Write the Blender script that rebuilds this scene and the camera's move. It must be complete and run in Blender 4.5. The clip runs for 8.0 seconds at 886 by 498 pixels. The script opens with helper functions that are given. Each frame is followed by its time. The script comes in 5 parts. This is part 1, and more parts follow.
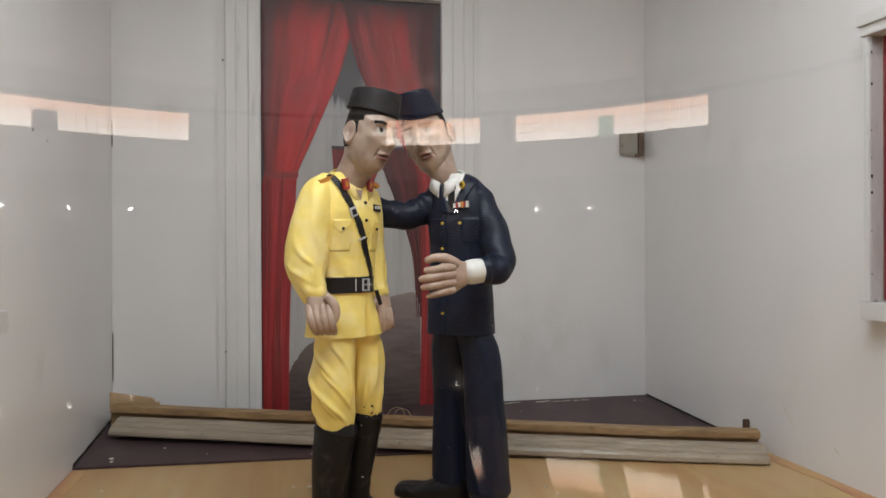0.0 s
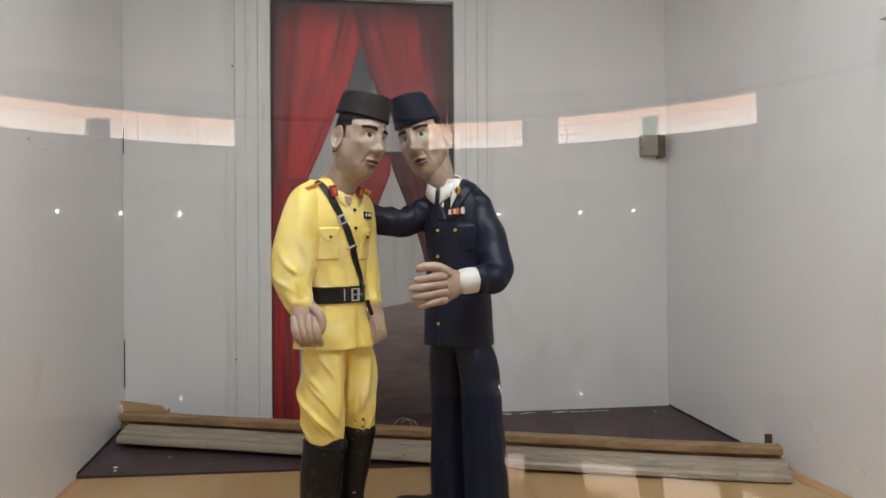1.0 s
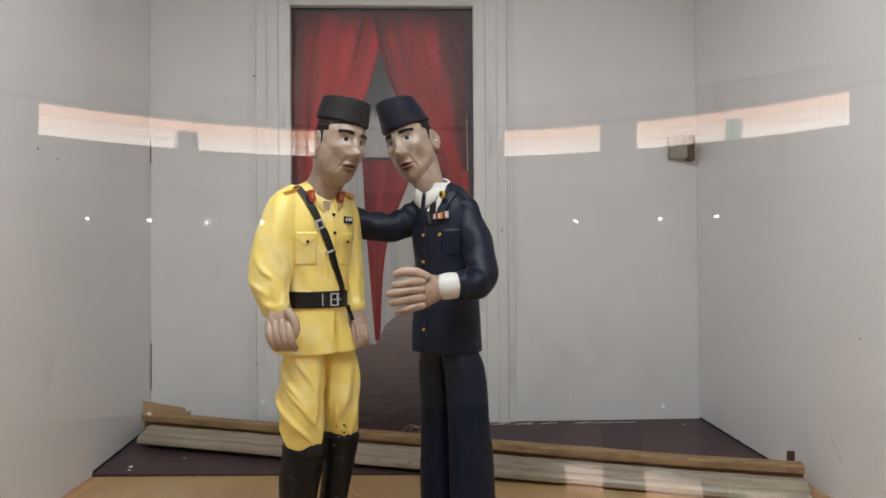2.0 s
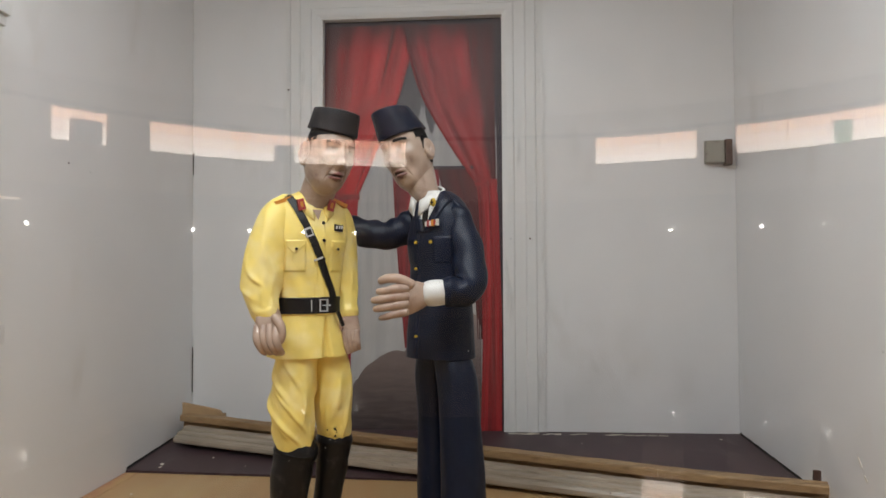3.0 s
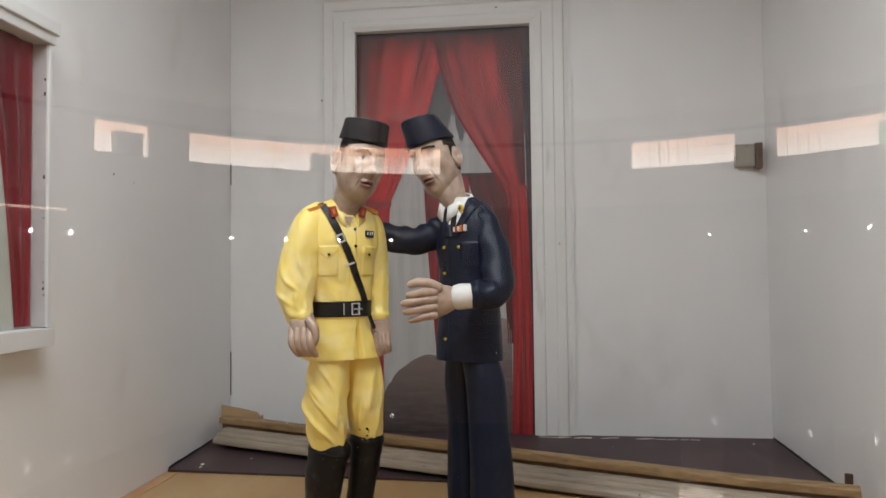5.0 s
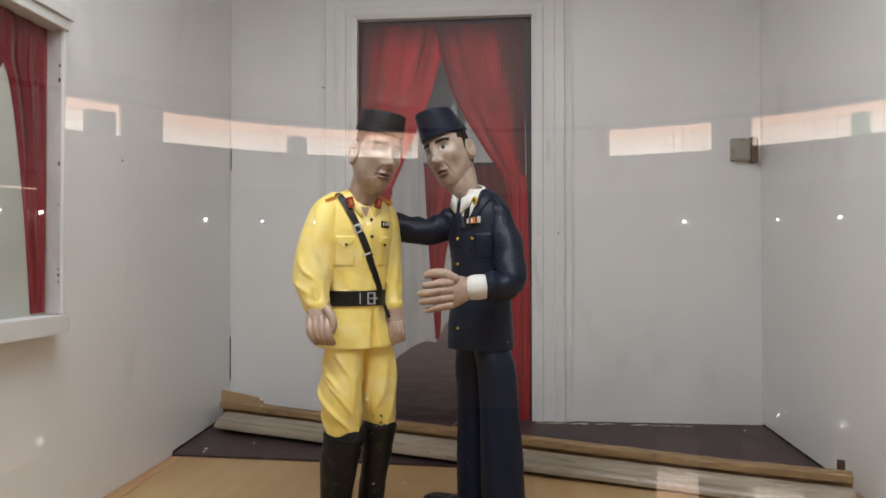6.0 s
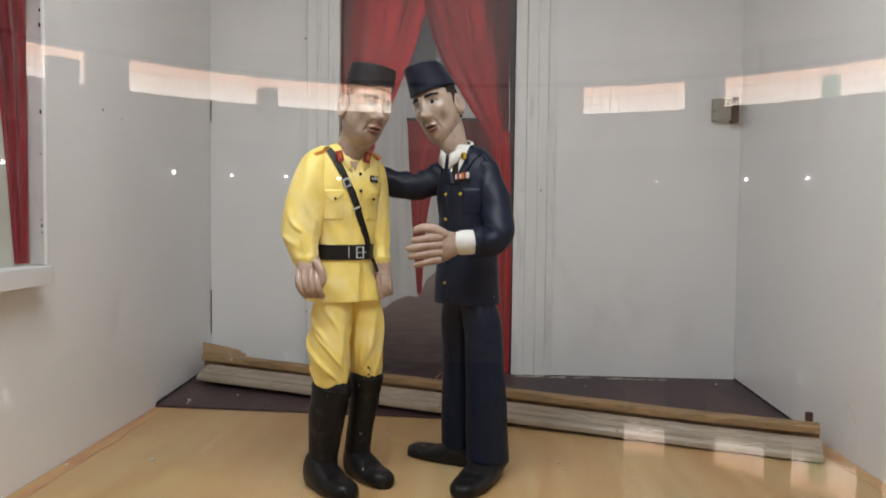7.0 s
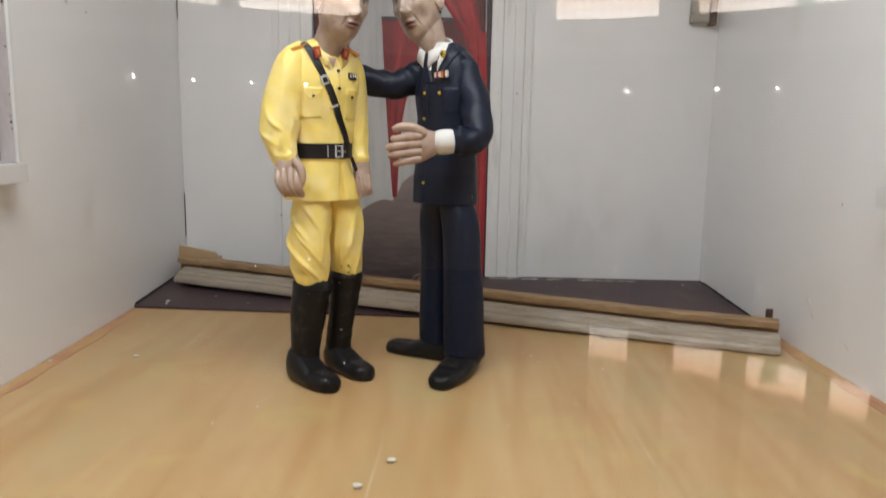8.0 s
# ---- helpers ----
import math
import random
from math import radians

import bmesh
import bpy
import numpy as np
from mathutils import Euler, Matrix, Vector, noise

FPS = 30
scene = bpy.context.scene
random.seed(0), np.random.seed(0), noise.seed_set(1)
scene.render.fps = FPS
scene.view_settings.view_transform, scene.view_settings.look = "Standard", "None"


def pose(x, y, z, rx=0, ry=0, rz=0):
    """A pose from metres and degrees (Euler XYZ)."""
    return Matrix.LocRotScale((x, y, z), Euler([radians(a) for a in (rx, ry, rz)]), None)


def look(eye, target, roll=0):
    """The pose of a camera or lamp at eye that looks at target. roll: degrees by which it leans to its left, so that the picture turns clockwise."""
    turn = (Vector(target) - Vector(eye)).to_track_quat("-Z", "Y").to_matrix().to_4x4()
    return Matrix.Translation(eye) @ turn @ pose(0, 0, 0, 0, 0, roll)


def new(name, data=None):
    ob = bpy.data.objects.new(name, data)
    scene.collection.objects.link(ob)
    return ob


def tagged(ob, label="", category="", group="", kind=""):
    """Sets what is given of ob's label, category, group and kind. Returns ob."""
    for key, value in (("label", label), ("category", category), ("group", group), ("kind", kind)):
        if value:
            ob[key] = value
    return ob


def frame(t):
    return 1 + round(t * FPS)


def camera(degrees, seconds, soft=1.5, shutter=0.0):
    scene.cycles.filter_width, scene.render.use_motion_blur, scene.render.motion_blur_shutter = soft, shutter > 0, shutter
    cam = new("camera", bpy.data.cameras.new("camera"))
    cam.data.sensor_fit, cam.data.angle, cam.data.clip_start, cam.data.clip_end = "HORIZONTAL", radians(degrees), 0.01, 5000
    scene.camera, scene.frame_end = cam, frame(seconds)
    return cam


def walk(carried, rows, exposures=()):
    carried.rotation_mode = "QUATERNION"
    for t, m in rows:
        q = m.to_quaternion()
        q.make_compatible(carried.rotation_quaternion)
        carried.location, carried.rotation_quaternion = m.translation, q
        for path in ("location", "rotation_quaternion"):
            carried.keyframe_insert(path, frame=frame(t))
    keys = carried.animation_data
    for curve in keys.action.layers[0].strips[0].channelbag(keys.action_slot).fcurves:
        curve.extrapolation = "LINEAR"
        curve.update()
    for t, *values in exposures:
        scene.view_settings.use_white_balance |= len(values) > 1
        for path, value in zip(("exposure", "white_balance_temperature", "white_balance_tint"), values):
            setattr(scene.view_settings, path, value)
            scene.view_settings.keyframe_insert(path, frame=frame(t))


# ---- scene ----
cam = camera(62.4, 8.0, shutter=0.5)
PATH = [
    (0, (0.003, -0.003, 0.467), (0.389, 1.959, 0.463), -0.2),
    (0.5, (0.04, 0.016, 0.473), (0.375, 1.987, 0.471), -0.3),
    (1, (0.088, 0.027, 0.475), (0.364, 2.008, 0.48), -0.4),
    (2.5, (0.322, 0.032, 0.467), (0.279, 2.031, 0.507), -0.3),
    (3, (0.399, 0.027, 0.465), (0.239, 2.02, 0.519), -0.3),
    (3.5, (0.454, 0.028, 0.452), (0.204, 2.011, 0.521), -0.6),
    (4, (0.464, 0.026, 0.448), (0.191, 2.006, 0.523), -0.7),
    (4.5, (0.445, 0.012, 0.452), (0.176, 1.993, 0.529), -0.7),
    (6, (0.354, -0.035, 0.472), (0.159, 1.956, 0.502), -0.0),
    (6.5, (0.336, -0.045, 0.472), (0.179, 1.948, 0.452), 0.4),
    (7, (0.328, -0.047, 0.47), (0.208, 1.947, 0.381), 0.7),
    (7.5, (0.322, -0.052, 0.462), (0.247, 1.937, 0.263), 1.0),
    (8, (0.313, -0.064, 0.453), (0.28, 1.908, 0.121), 1.1),
]
walk(cam, [(t, look(eye, target, roll)) for t, eye, target, roll in PATH], [(0.0, 0.0), (6.5, 0.0), (7.0, 0.04), (7.5, 0.11), (8.0, 0.22)])

# ---------------------------------------------------------------- world and lamps
world = bpy.data.worlds.new("hall_gloom")
scene.world = world
world.use_nodes = True
world.node_tree.nodes["Background"].inputs[0].default_value = (0.9, 0.95, 1.0, 1)
world.node_tree.nodes["Background"].inputs[1].default_value = 0.02


def area_lamp(name, at, target, sx, sy, watts, colour):
    data = bpy.data.lights.new(name, "AREA")
    data.shape, data.size, data.size_y = "RECTANGLE", sx, sy
    data.energy, data.color = watts, colour
    ob = new(name, data)
    ob.matrix_world = look(at, target)
    return ob


# Ceiling and lamps are unseen: assumed, with height and power tuned for brightness.
CEIL = 1.52
area_lamp("case_lamp_front", (0.18, 0.44, CEIL - 0.035), (0.18, 0.44, 0.0), 1.10, 0.13, 14.2, (0.872, 0.95, 1.0))
area_lamp("case_lamp_back", (0.18, 0.80, CEIL - 0.035), (0.18, 0.80, 0.0), 1.10, 0.13, 4.2, (0.872, 0.95, 1.0))

# ---------------------------------------------------------------- materials


def nodes_of(name):
    m = bpy.data.materials.new(name)
    m.use_nodes = True
    nt = m.node_tree
    return m, nt, nt.nodes["Principled BSDF"]


def link(nt, a, b):
    nt.links.new(a, b)


def noise_node(nt, scale, detail=4.0, stretch=(1, 1, 1), rough=0.6, distort=0.0):
    tc = nt.nodes.new("ShaderNodeTexCoord")
    mp = nt.nodes.new("ShaderNodeMapping")
    mp.inputs["Scale"].default_value = stretch
    n = nt.nodes.new("ShaderNodeTexNoise")
    n.inputs["Scale"].default_value = scale
    n.inputs["Detail"].default_value = detail
    n.inputs["Roughness"].default_value = rough
    n.inputs["Distortion"].default_value = distort
    link(nt, tc.outputs["Object"], mp.inputs[0])
    link(nt, mp.outputs[0], n.inputs["Vector"])
    return n.outputs["Fac"]


def ramp(nt, fac, stops):
    r = nt.nodes.new("ShaderNodeValToRGB")
    els = r.color_ramp.elements
    while len(els) < len(stops):
        els.new(0.5)
    for e, (p, c) in zip(els, stops):
        e.position, e.color = p, (c[0], c[1], c[2], 1)
    link(nt, fac, r.inputs[0])
    return r.outputs[0]


def mix(nt, fac, a, b, mode="MIX"):
    n = nt.nodes.new("ShaderNodeMix")
    n.data_type, n.blend_type = "RGBA", mode
    for sock, v in ((n.inputs[0], fac), (n.inputs[6], a), (n.inputs[7], b)):
        if isinstance(v, (int, float)):
            sock.default_value = v
        elif isinstance(v, tuple):
            sock.default_value = (v[0], v[1], v[2], 1)
        else:
            link(nt, v, sock)
    return n.outputs[2]


def bump(nt, bsdf, height, strength, dist=0.002):
    b = nt.nodes.new("ShaderNodeBump")
    b.inputs["Strength"].default_value = strength
    b.inputs["Distance"].default_value = dist
    link(nt, height, b.inputs["Height"])
    link(nt, b.outputs[0], bsdf.inputs["Normal"])


def paint(name, c, rough=0.5, vary=0.12, scale=30.0, stretch=(1, 1, 1), bumpy=0.15, stain=None, stain_at=(0.60, 0.72), coat=0.0, fine=160.0, spec=0.5, fleck=None):
    """Brushed or plastered paint: a base colour with broad and fine unevenness and, if given, stains and chipped flecks (colour, scale, threshold)."""
    m, nt, b = nodes_of(name)
    broad = noise_node(nt, scale * 0.2, 5, stretch)
    thin = noise_node(nt, scale, 6, stretch, 0.7)
    lo = tuple(x * (1 - vary) for x in c)
    hi = tuple(min(1, x * (1 + vary)) for x in c)
    col = ramp(nt, broad, [(0.3, lo), (0.7, hi)])
    col = mix(nt, 0.5, col, ramp(nt, thin, [(0.3, lo), (0.7, hi)]))
    if stain:
        s = ramp(nt, noise_node(nt, scale * 0.55, 8, stretch, 0.65), [(stain_at[0], (0, 0, 0)), (stain_at[1], (1, 1, 1))])
        col = mix(nt, s, col, stain)
    if fleck:
        s = ramp(nt, noise_node(nt, fleck[1], 2, (1, 1, 1), 0.6), [(fleck[2], (0, 0, 0)), (fleck[2] + 0.012, (1, 1, 1))])
        col = mix(nt, s, col, fleck[0])
    link(nt, col, b.inputs["Base Color"])
    b.inputs["Roughness"].default_value = rough
    b.inputs["Coat Weight"].default_value = coat
    b.inputs["Specular IOR Level"].default_value = spec
    if bumpy:
        bump(nt, b, noise_node(nt, fine, 5, stretch), bumpy, 0.0015)
    return m


def glow(name, c, strength):
    m, nt, b = nodes_of(name)
    b.inputs["Base Color"].default_value = (0, 0, 0, 1)
    b.inputs["Emission Color"].default_value = (*c, 1)
    b.inputs["Emission Strength"].default_value = strength
    return m


def wood(name, dark, light, along="x", scale=14.0, rough=0.6, coat=0.0):
    m, nt, b = nodes_of(name)
    st = {"x": (0.06, 1, 1), "y": (1, 0.06, 1), "z": (1, 1, 0.06)}[along]
    grain = noise_node(nt, scale * 5, 6, st, 0.65, 0.4)
    broad = noise_node(nt, scale * 0.5, 3, (1, 1, 1))
    col = ramp(nt, grain, [(0.28, dark), (0.5, tuple((a + c) / 2 for a, c in zip(dark, light))), (0.74, light)])
    col = mix(nt, ramp(nt, broad, [(0.4, (0, 0, 0)), (0.75, (0.5, 0.5, 0.5))]), col, tuple(x * 0.6 for x in dark))
    link(nt, col, b.inputs["Base Color"])
    b.inputs["Roughness"].default_value = rough
    b.inputs["Coat Weight"].default_value = coat
    bump(nt, b, grain, 0.25, 0.001)
    return m


def floor_paint():
    """Ochre paint brushed along y over boards, worn to paler and redder patches, under varnish."""
    m, nt, b = nodes_of("ochre_floor_paint")
    st = (1, 0.07, 1)
    grain = noise_node(nt, 38, 7, st, 0.6, 0.3)
    mid = noise_node(nt, 9, 4, (1, 0.12, 1), 0.5, 0.6)
    big = noise_node(nt, 2.6, 3, (1, 0.6, 1))
    col = ramp(nt, mid, [(0.28, (0.414, 0.227, 0.084)), (0.5, (0.490, 0.309, 0.134)), (0.72, (0.524, 0.363, 0.183))])
    col = mix(nt, 0.25, col, ramp(nt, grain, [(0.35, (0.372, 0.195, 0.067)), (0.62, (0.566, 0.409, 0.223))]))
    col = mix(nt, ramp(nt, big, [(0.5, (0, 0, 0)), (0.75, (0.55, 0.55, 0.55))]), col, (0.490, 0.290, 0.145))
    patch = noise_node(nt, 5.5, 5, (1, 0.5, 1), 0.6)
    col = mix(nt, ramp(nt, patch, [(0.50, (0, 0, 0)), (0.68, (0.55, 0.55, 0.55))]), col, (0.397, 0.304, 0.145))
    blotch = noise_node(nt, 13, 6, (1, 0.7, 1), 0.68, 0.5)
    col = mix(nt, ramp(nt, blotch, [(0.52, (0, 0, 0)), (0.66, (0.38, 0.38, 0.38))]), col, (0.430, 0.242, 0.104))
    smear = noise_node(nt, 8, 5, (0.8, 1, 1), 0.62, 0.8)
    col = mix(nt, ramp(nt, smear, [(0.56, (0, 0, 0)), (0.70, (0.5, 0.5, 0.5))]), col, (0.545, 0.415, 0.150))
    scrape = noise_node(nt, 60, 6, (1, 0.03, 1), 0.6, 0.2)
    col = mix(nt, ramp(nt, scrape, [(0.66, (0, 0, 0)), (0.72, (0.45, 0.45, 0.45))]), col, (0.592, 0.499, 0.334))
    link(nt, col, b.inputs["Base Color"])
    b.inputs["Roughness"].default_value = 0.42
    bump(nt, b, grain, 0.12, 0.001)
    return m


def pane_glass():
    m = bpy.data.materials.new("clear_glass")
    m.use_nodes = True
    nt = m.node_tree
    nt.nodes.clear()
    out = nt.nodes.new("ShaderNodeOutputMaterial")
    mx = nt.nodes.new("ShaderNodeMixShader")
    tr = nt.nodes.new("ShaderNodeBsdfTransparent")
    gl = nt.nodes.new("ShaderNodeBsdfGlossy")
    gl.inputs["Roughness"].default_value = 0.0
    mx.inputs[0].default_value = 0.045
    link(nt, tr.outputs[0], mx.inputs[1])
    link(nt, gl.outputs[0], mx.inputs[2])
    link(nt, mx.outputs[0], out.inputs[0])
    return m


def curtain_paint(name, deep, mid, pale, outer=None, strokes=(9.0, 55.0), smoky=True):
    """Oil-painted drapery: brush strokes that run down the folds, brighter at the parting, smoky at the top and outer edge (outer: 0 or 1)."""
    m, nt, b = nodes_of(name)
    tc = nt.nodes.new("ShaderNodeTexCoord")
    outs = []
    for sc, along, det, dis in ((strokes[0], 0.9, 3, 0.5), (strokes[1], 2.2, 6, 0.2), (4.0, 3.0, 4, 0.3)):
        mp = nt.nodes.new("ShaderNodeMapping")
        mp.inputs["Scale"].default_value = (sc, along, 1)
        link(nt, tc.outputs["UV"], mp.inputs[0])
        n = nt.nodes.new("ShaderNodeTexNoise")
        n.inputs["Scale"].default_value, n.inputs["Detail"].default_value, n.inputs["Distortion"].default_value = 1.0, det, dis
        link(nt, mp.outputs[0], n.inputs["Vector"])
        outs.append(n.outputs["Fac"])
    col = ramp(nt, outs[0], [(0.33, deep), (0.50, mid), (0.68, tuple(x * 1.3 for x in mid))])
    col = mix(nt, ramp(nt, outs[1], [(0.55, (0, 0, 0)), (0.78, (0.5, 0.5, 0.5))]), col, pale)
    col = mix(nt, ramp(nt, outs[1], [(0.28, (0.55, 0.55, 0.55)), (0.46, (0, 0, 0))]), col, deep)
    col = mix(nt, ramp(nt, outs[2], [(0.48, (0, 0, 0)), (0.72, (0.6, 0.6, 0.6))]), col, deep)
    sep = nt.nodes.new("ShaderNodeSeparateXYZ")
    link(nt, tc.outputs["UV"], sep.inputs[0])

    def edge(sock, a, c):
        add = nt.nodes.new("ShaderNodeMath")
        add.operation = "MULTIPLY_ADD"
        link(nt, outs[2], add.inputs[0])
        add.inputs[1].default_value = 0.3
        link(nt, sock, add.inputs[2])
        return ramp(nt, add.outputs[0], [(a, (0, 0, 0)) if a < c else (c, (0.85, 0.85, 0.85)), (c, (0.85, 0.85, 0.85)) if a < c else (a, (0, 0, 0))])
    dusk = tuple(x * 0.35 + 0.012 for x in deep)
    if smoky:
        col = mix(nt, edge(sep.outputs[1], 0.30, 0.15), col, dusk)
    if outer is not None:
        col = mix(nt, edge(sep.outputs[0], 0.52, 0.16) if outer == 0 else edge(sep.outputs[0], 0.80, 1.15), col, dusk)
    link(nt, col, b.inputs["Base Color"])
    b.inputs["Roughness"].default_value = 0.45
    bump(nt, b, outs[1], 0.25, 0.001)
    return m


M_WALL = paint("white_wall_paint", (0.77, 0.763, 0.756), 0.34, 0.06, 14, (1, 1, 0.45), 0.08, (0.63, 0.615, 0.59), (0.58, 0.80), fine=60.0)
M_SIDE = paint("white_side_wall_paint", (0.79, 0.783, 0.776), 0.30, 0.06, 12, (1, 1, 0.5), 0.10, (0.67, 0.64, 0.595), (0.58, 0.82), fine=60.0)
M_TRIM = paint("grey_white_trim_paint", (0.72, 0.715, 0.70), 0.42, 0.06, 40, (1, 1, 0.15), 0.12, (0.42, 0.42, 0.41), (0.60, 0.78), fleck=((0.30, 0.29, 0.28), 70.0, 0.77))
M_TRIM_H = paint("grey_white_trim_paint_flat", (0.72, 0.715, 0.70), 0.42, 0.06, 40, (0.15, 1, 1), 0.12, (0.42, 0.42, 0.41), (0.60, 0.78))
M_WORN = paint("chipped_white_paint", (0.54, 0.51, 0.50), 0.5, 0.14, 110, (1, 1, 0.4), 0.3, (0.16, 0.11, 0.10), (0.645, 0.68))
M_SILL = paint("white_sill_paint", (0.68, 0.67, 0.66), 0.45, 0.05, 50, (1, 0.4, 1), 0.15, (0.35, 0.33, 0.32), (0.68, 0.74))
M_FLOOR = floor_paint()
M_EDGE = paint("orange_red_edge_paint", (0.44, 0.195, 0.110), 0.5, 0.22, 34, (1, 0.3, 1), 0.1, (0.54, 0.345, 0.15), (0.43, 0.60))
M_MAT = paint("dark_maroon_floor_paint", (0.062, 0.036, 0.040), 0.5, 0.35, 30, (1, 0.5, 1), 0.2, (0.115, 0.085, 0.085), (0.55, 0.80), spec=0.3)
M_BLACK = paint("black_gap", (0.012, 0.010, 0.009), 0.8, 0.2, 40)
M_PLANK = wood("aged_brown_plank", (0.20, 0.115, 0.05), (0.46, 0.30, 0.145), "x", 14)
M_MOULD = wood("weathered_grey_moulding", (0.29, 0.235, 0.175), (0.44, 0.375, 0.295), "x", 12, 0.36)
M_OFFCUT = paint("bare_plywood", (0.42, 0.28, 0.15), 0.7, 0.15, 40, (1, 1, 0.2), 0.2)
M_CARD = paint("brown_peg", (0.07, 0.035, 0.025), 0.6, 0.2, 40)
M_BOX = paint("dull_metal_box", (0.36, 0.34, 0.29), 0.4, 0.15, 60, bumpy=0.2, stain=(0.10, 0.06, 0.04))
M_RUST = paint("rusty_bracket", (0.13, 0.085, 0.065), 0.6, 0.3, 90, bumpy=0.3, stain=(0.03, 0.02, 0.02))
M_CHIP = paint("white_plaster_crumb", (0.64, 0.59, 0.50), 0.8, 0.1, 60)
M_STRAW = paint("pale_straw", (0.42, 0.31, 0.2), 0.6, 0.1, 60)
M_GLASS = pane_glass()
M_CURTAIN = curtain_paint("red_curtain_oil_paint", (0.12, 0.012, 0.014), (0.42, 0.018, 0.020), (0.47, 0.15, 0.14), 0)
M_CURTAIN_R = curtain_paint("red_curtain_oil_paint_draped", (0.10, 0.010, 0.014), (0.32, 0.020, 0.024), (0.48, 0.20, 0.19), 1)
M_TAIL = curtain_paint("red_curtain_tail_oil_paint", (0.12, 0.012, 0.014), (0.34, 0.022, 0.026), (0.44, 0.16, 0.15), None, (4.0, 18.0), False)
M_CURTAIN_D = curtain_paint("dark_curtain_oil_paint", (0.030, 0.010, 0.012), (0.095, 0.016, 0.018), (0.22, 0.08, 0.07), None, (4.0, 20.0), False)
M_CURTAIN_M = curtain_paint("mid_red_curtain_oil_paint", (0.10, 0.012, 0.016), (0.24, 0.022, 0.026), (0.34, 0.12, 0.11), None, (4.0, 20.0), False)
# Pale pink streaks are gloss highlights put into the wine colour.
M_WINE = curtain_paint("wine_curtain_paint_highlights", (0.080, 0.006, 0.012), (0.20, 0.013, 0.022), (0.52, 0.28, 0.30), None, (1.5, 4.5), False)
M_WINE.node_tree.nodes["Principled BSDF"].inputs["Roughness"].default_value = 0.16


def backdrop_oil():
    """The picture's ground: slate grey at the top, brushed down to chalky white."""
    m, nt, b = nodes_of("slate_to_white_oil_paint")
    tc = nt.nodes.new("ShaderNodeTexCoord")
    sep = nt.nodes.new("ShaderNodeSeparateXYZ")
    link(nt, tc.outputs["Object"], sep.inputs[0])
    add = nt.nodes.new("ShaderNodeMath")
    add.operation = "MULTIPLY_ADD"
    link(nt, noise_node(nt, 30, 5, (1, 1, 0.1)), add.inputs[0])
    add.inputs[1].default_value = 0.25
    link(nt, sep.outputs[2], add.inputs[2])
    col = ramp(nt, add.outputs[0], [(0.70, (0.44, 0.43, 0.415)), (0.98, (0.37, 0.37, 0.375)), (1.16, (0.20, 0.20, 0.215)), (1.32, (0.08, 0.08, 0.09))])
    streak = ramp(nt, noise_node(nt, 60, 6, (1, 1, 0.06)), [(0.45, (0, 0, 0)), (0.75, (0.5, 0.5, 0.5))])
    col = mix(nt, streak, col, (0.23, 0.23, 0.24))
    link(nt, col, b.inputs["Base Color"])
    b.inputs["Roughness"].default_value = 0.5
    return m


M_GROUND_OIL = backdrop_oil()
M_DUSK_OIL = paint("dark_grey_oil_paint", (0.045, 0.034, 0.044), 0.5, 0.4, 24, (1, 1, 0.3), 0.2, (0.13, 0.10, 0.10), (0.55, 0.8))


def mound_oil(name, low, high, z0, z1):
    """A mound brushed from a dark foot to a paler, pinkish top, strokes drawn along it."""
    m, nt, b = nodes_of(name)
    tc = nt.nodes.new("ShaderNodeTexCoord")
    sep = nt.nodes.new("ShaderNodeSeparateXYZ")
    link(nt, tc.outputs["Object"], sep.inputs[0])
    add = nt.nodes.new("ShaderNodeMath")
    add.operation = "MULTIPLY_ADD"
    link(nt, noise_node(nt, 22, 6, (0.5, 1, 1.4), 0.65), add.inputs[0])
    add.inputs[1].default_value = 0.16
    link(nt, sep.outputs[2], add.inputs[2])
    col = ramp(nt, add.outputs[0], [(z0 + 0.08, low), (z1 + 0.08, high)])
    streak = ramp(nt, noise_node(nt, 90, 5, (0.15, 1, 1), 0.6), [(0.45, (0, 0, 0)), (0.75, (0.35, 0.35, 0.35))])
    col = mix(nt, streak, col, tuple(x * 1.35 for x in high))
    link(nt, col, b.inputs["Base Color"])
    b.inputs["Roughness"].default_value = 0.45
    return m


M_BROWN_OIL = mound_oil("brown_oil_paint", (0.062, 0.046, 0.045), (0.175, 0.135, 0.122), 0.04, 0.24)
M_MAUVE_OIL = mound_oil("mauve_brown_oil_paint", (0.075, 0.055, 0.055), (0.25, 0.20, 0.185), 0.12, 0.34)
M_PALE_OIL = paint("pale_cream_oil_paint", (0.46, 0.47, 0.43), 0.35, 0.2, 10, (1, 0.4, 0.4), 0.1, (0.58, 0.54, 0.38), (0.45, 0.75))
M_HALLWALL = paint("brown_hall_wall", (0.26, 0.23, 0.20), 0.7, 0.06, 1.5, bumpy=0.0)
M_HALLUPPER = paint("cream_hall_wall_upper", (0.66, 0.57, 0.49), 0.7, 0.06, 1.5, bumpy=0.0)
M_HALLCEIL = paint("hall_ceiling_paint", (0.70, 0.68, 0.65), 0.8, 0.05, 1.5, bumpy=0.0)
M_HALLFLOOR = paint("polished_hall_tile", (0.035, 0.03, 0.026), 0.05, 0.15, 2.0, bumpy=0.0)
M_HALLFLOOR.node_tree.nodes["Principled BSDF"].inputs["IOR"].default_value = 9.0
hall_nt = M_HALLFLOOR.node_tree
bump(hall_nt, hall_nt.nodes["Principled BSDF"], noise_node(hall_nt, 1.6, 2, (1, 1, 1)), 0.03, 0.01)
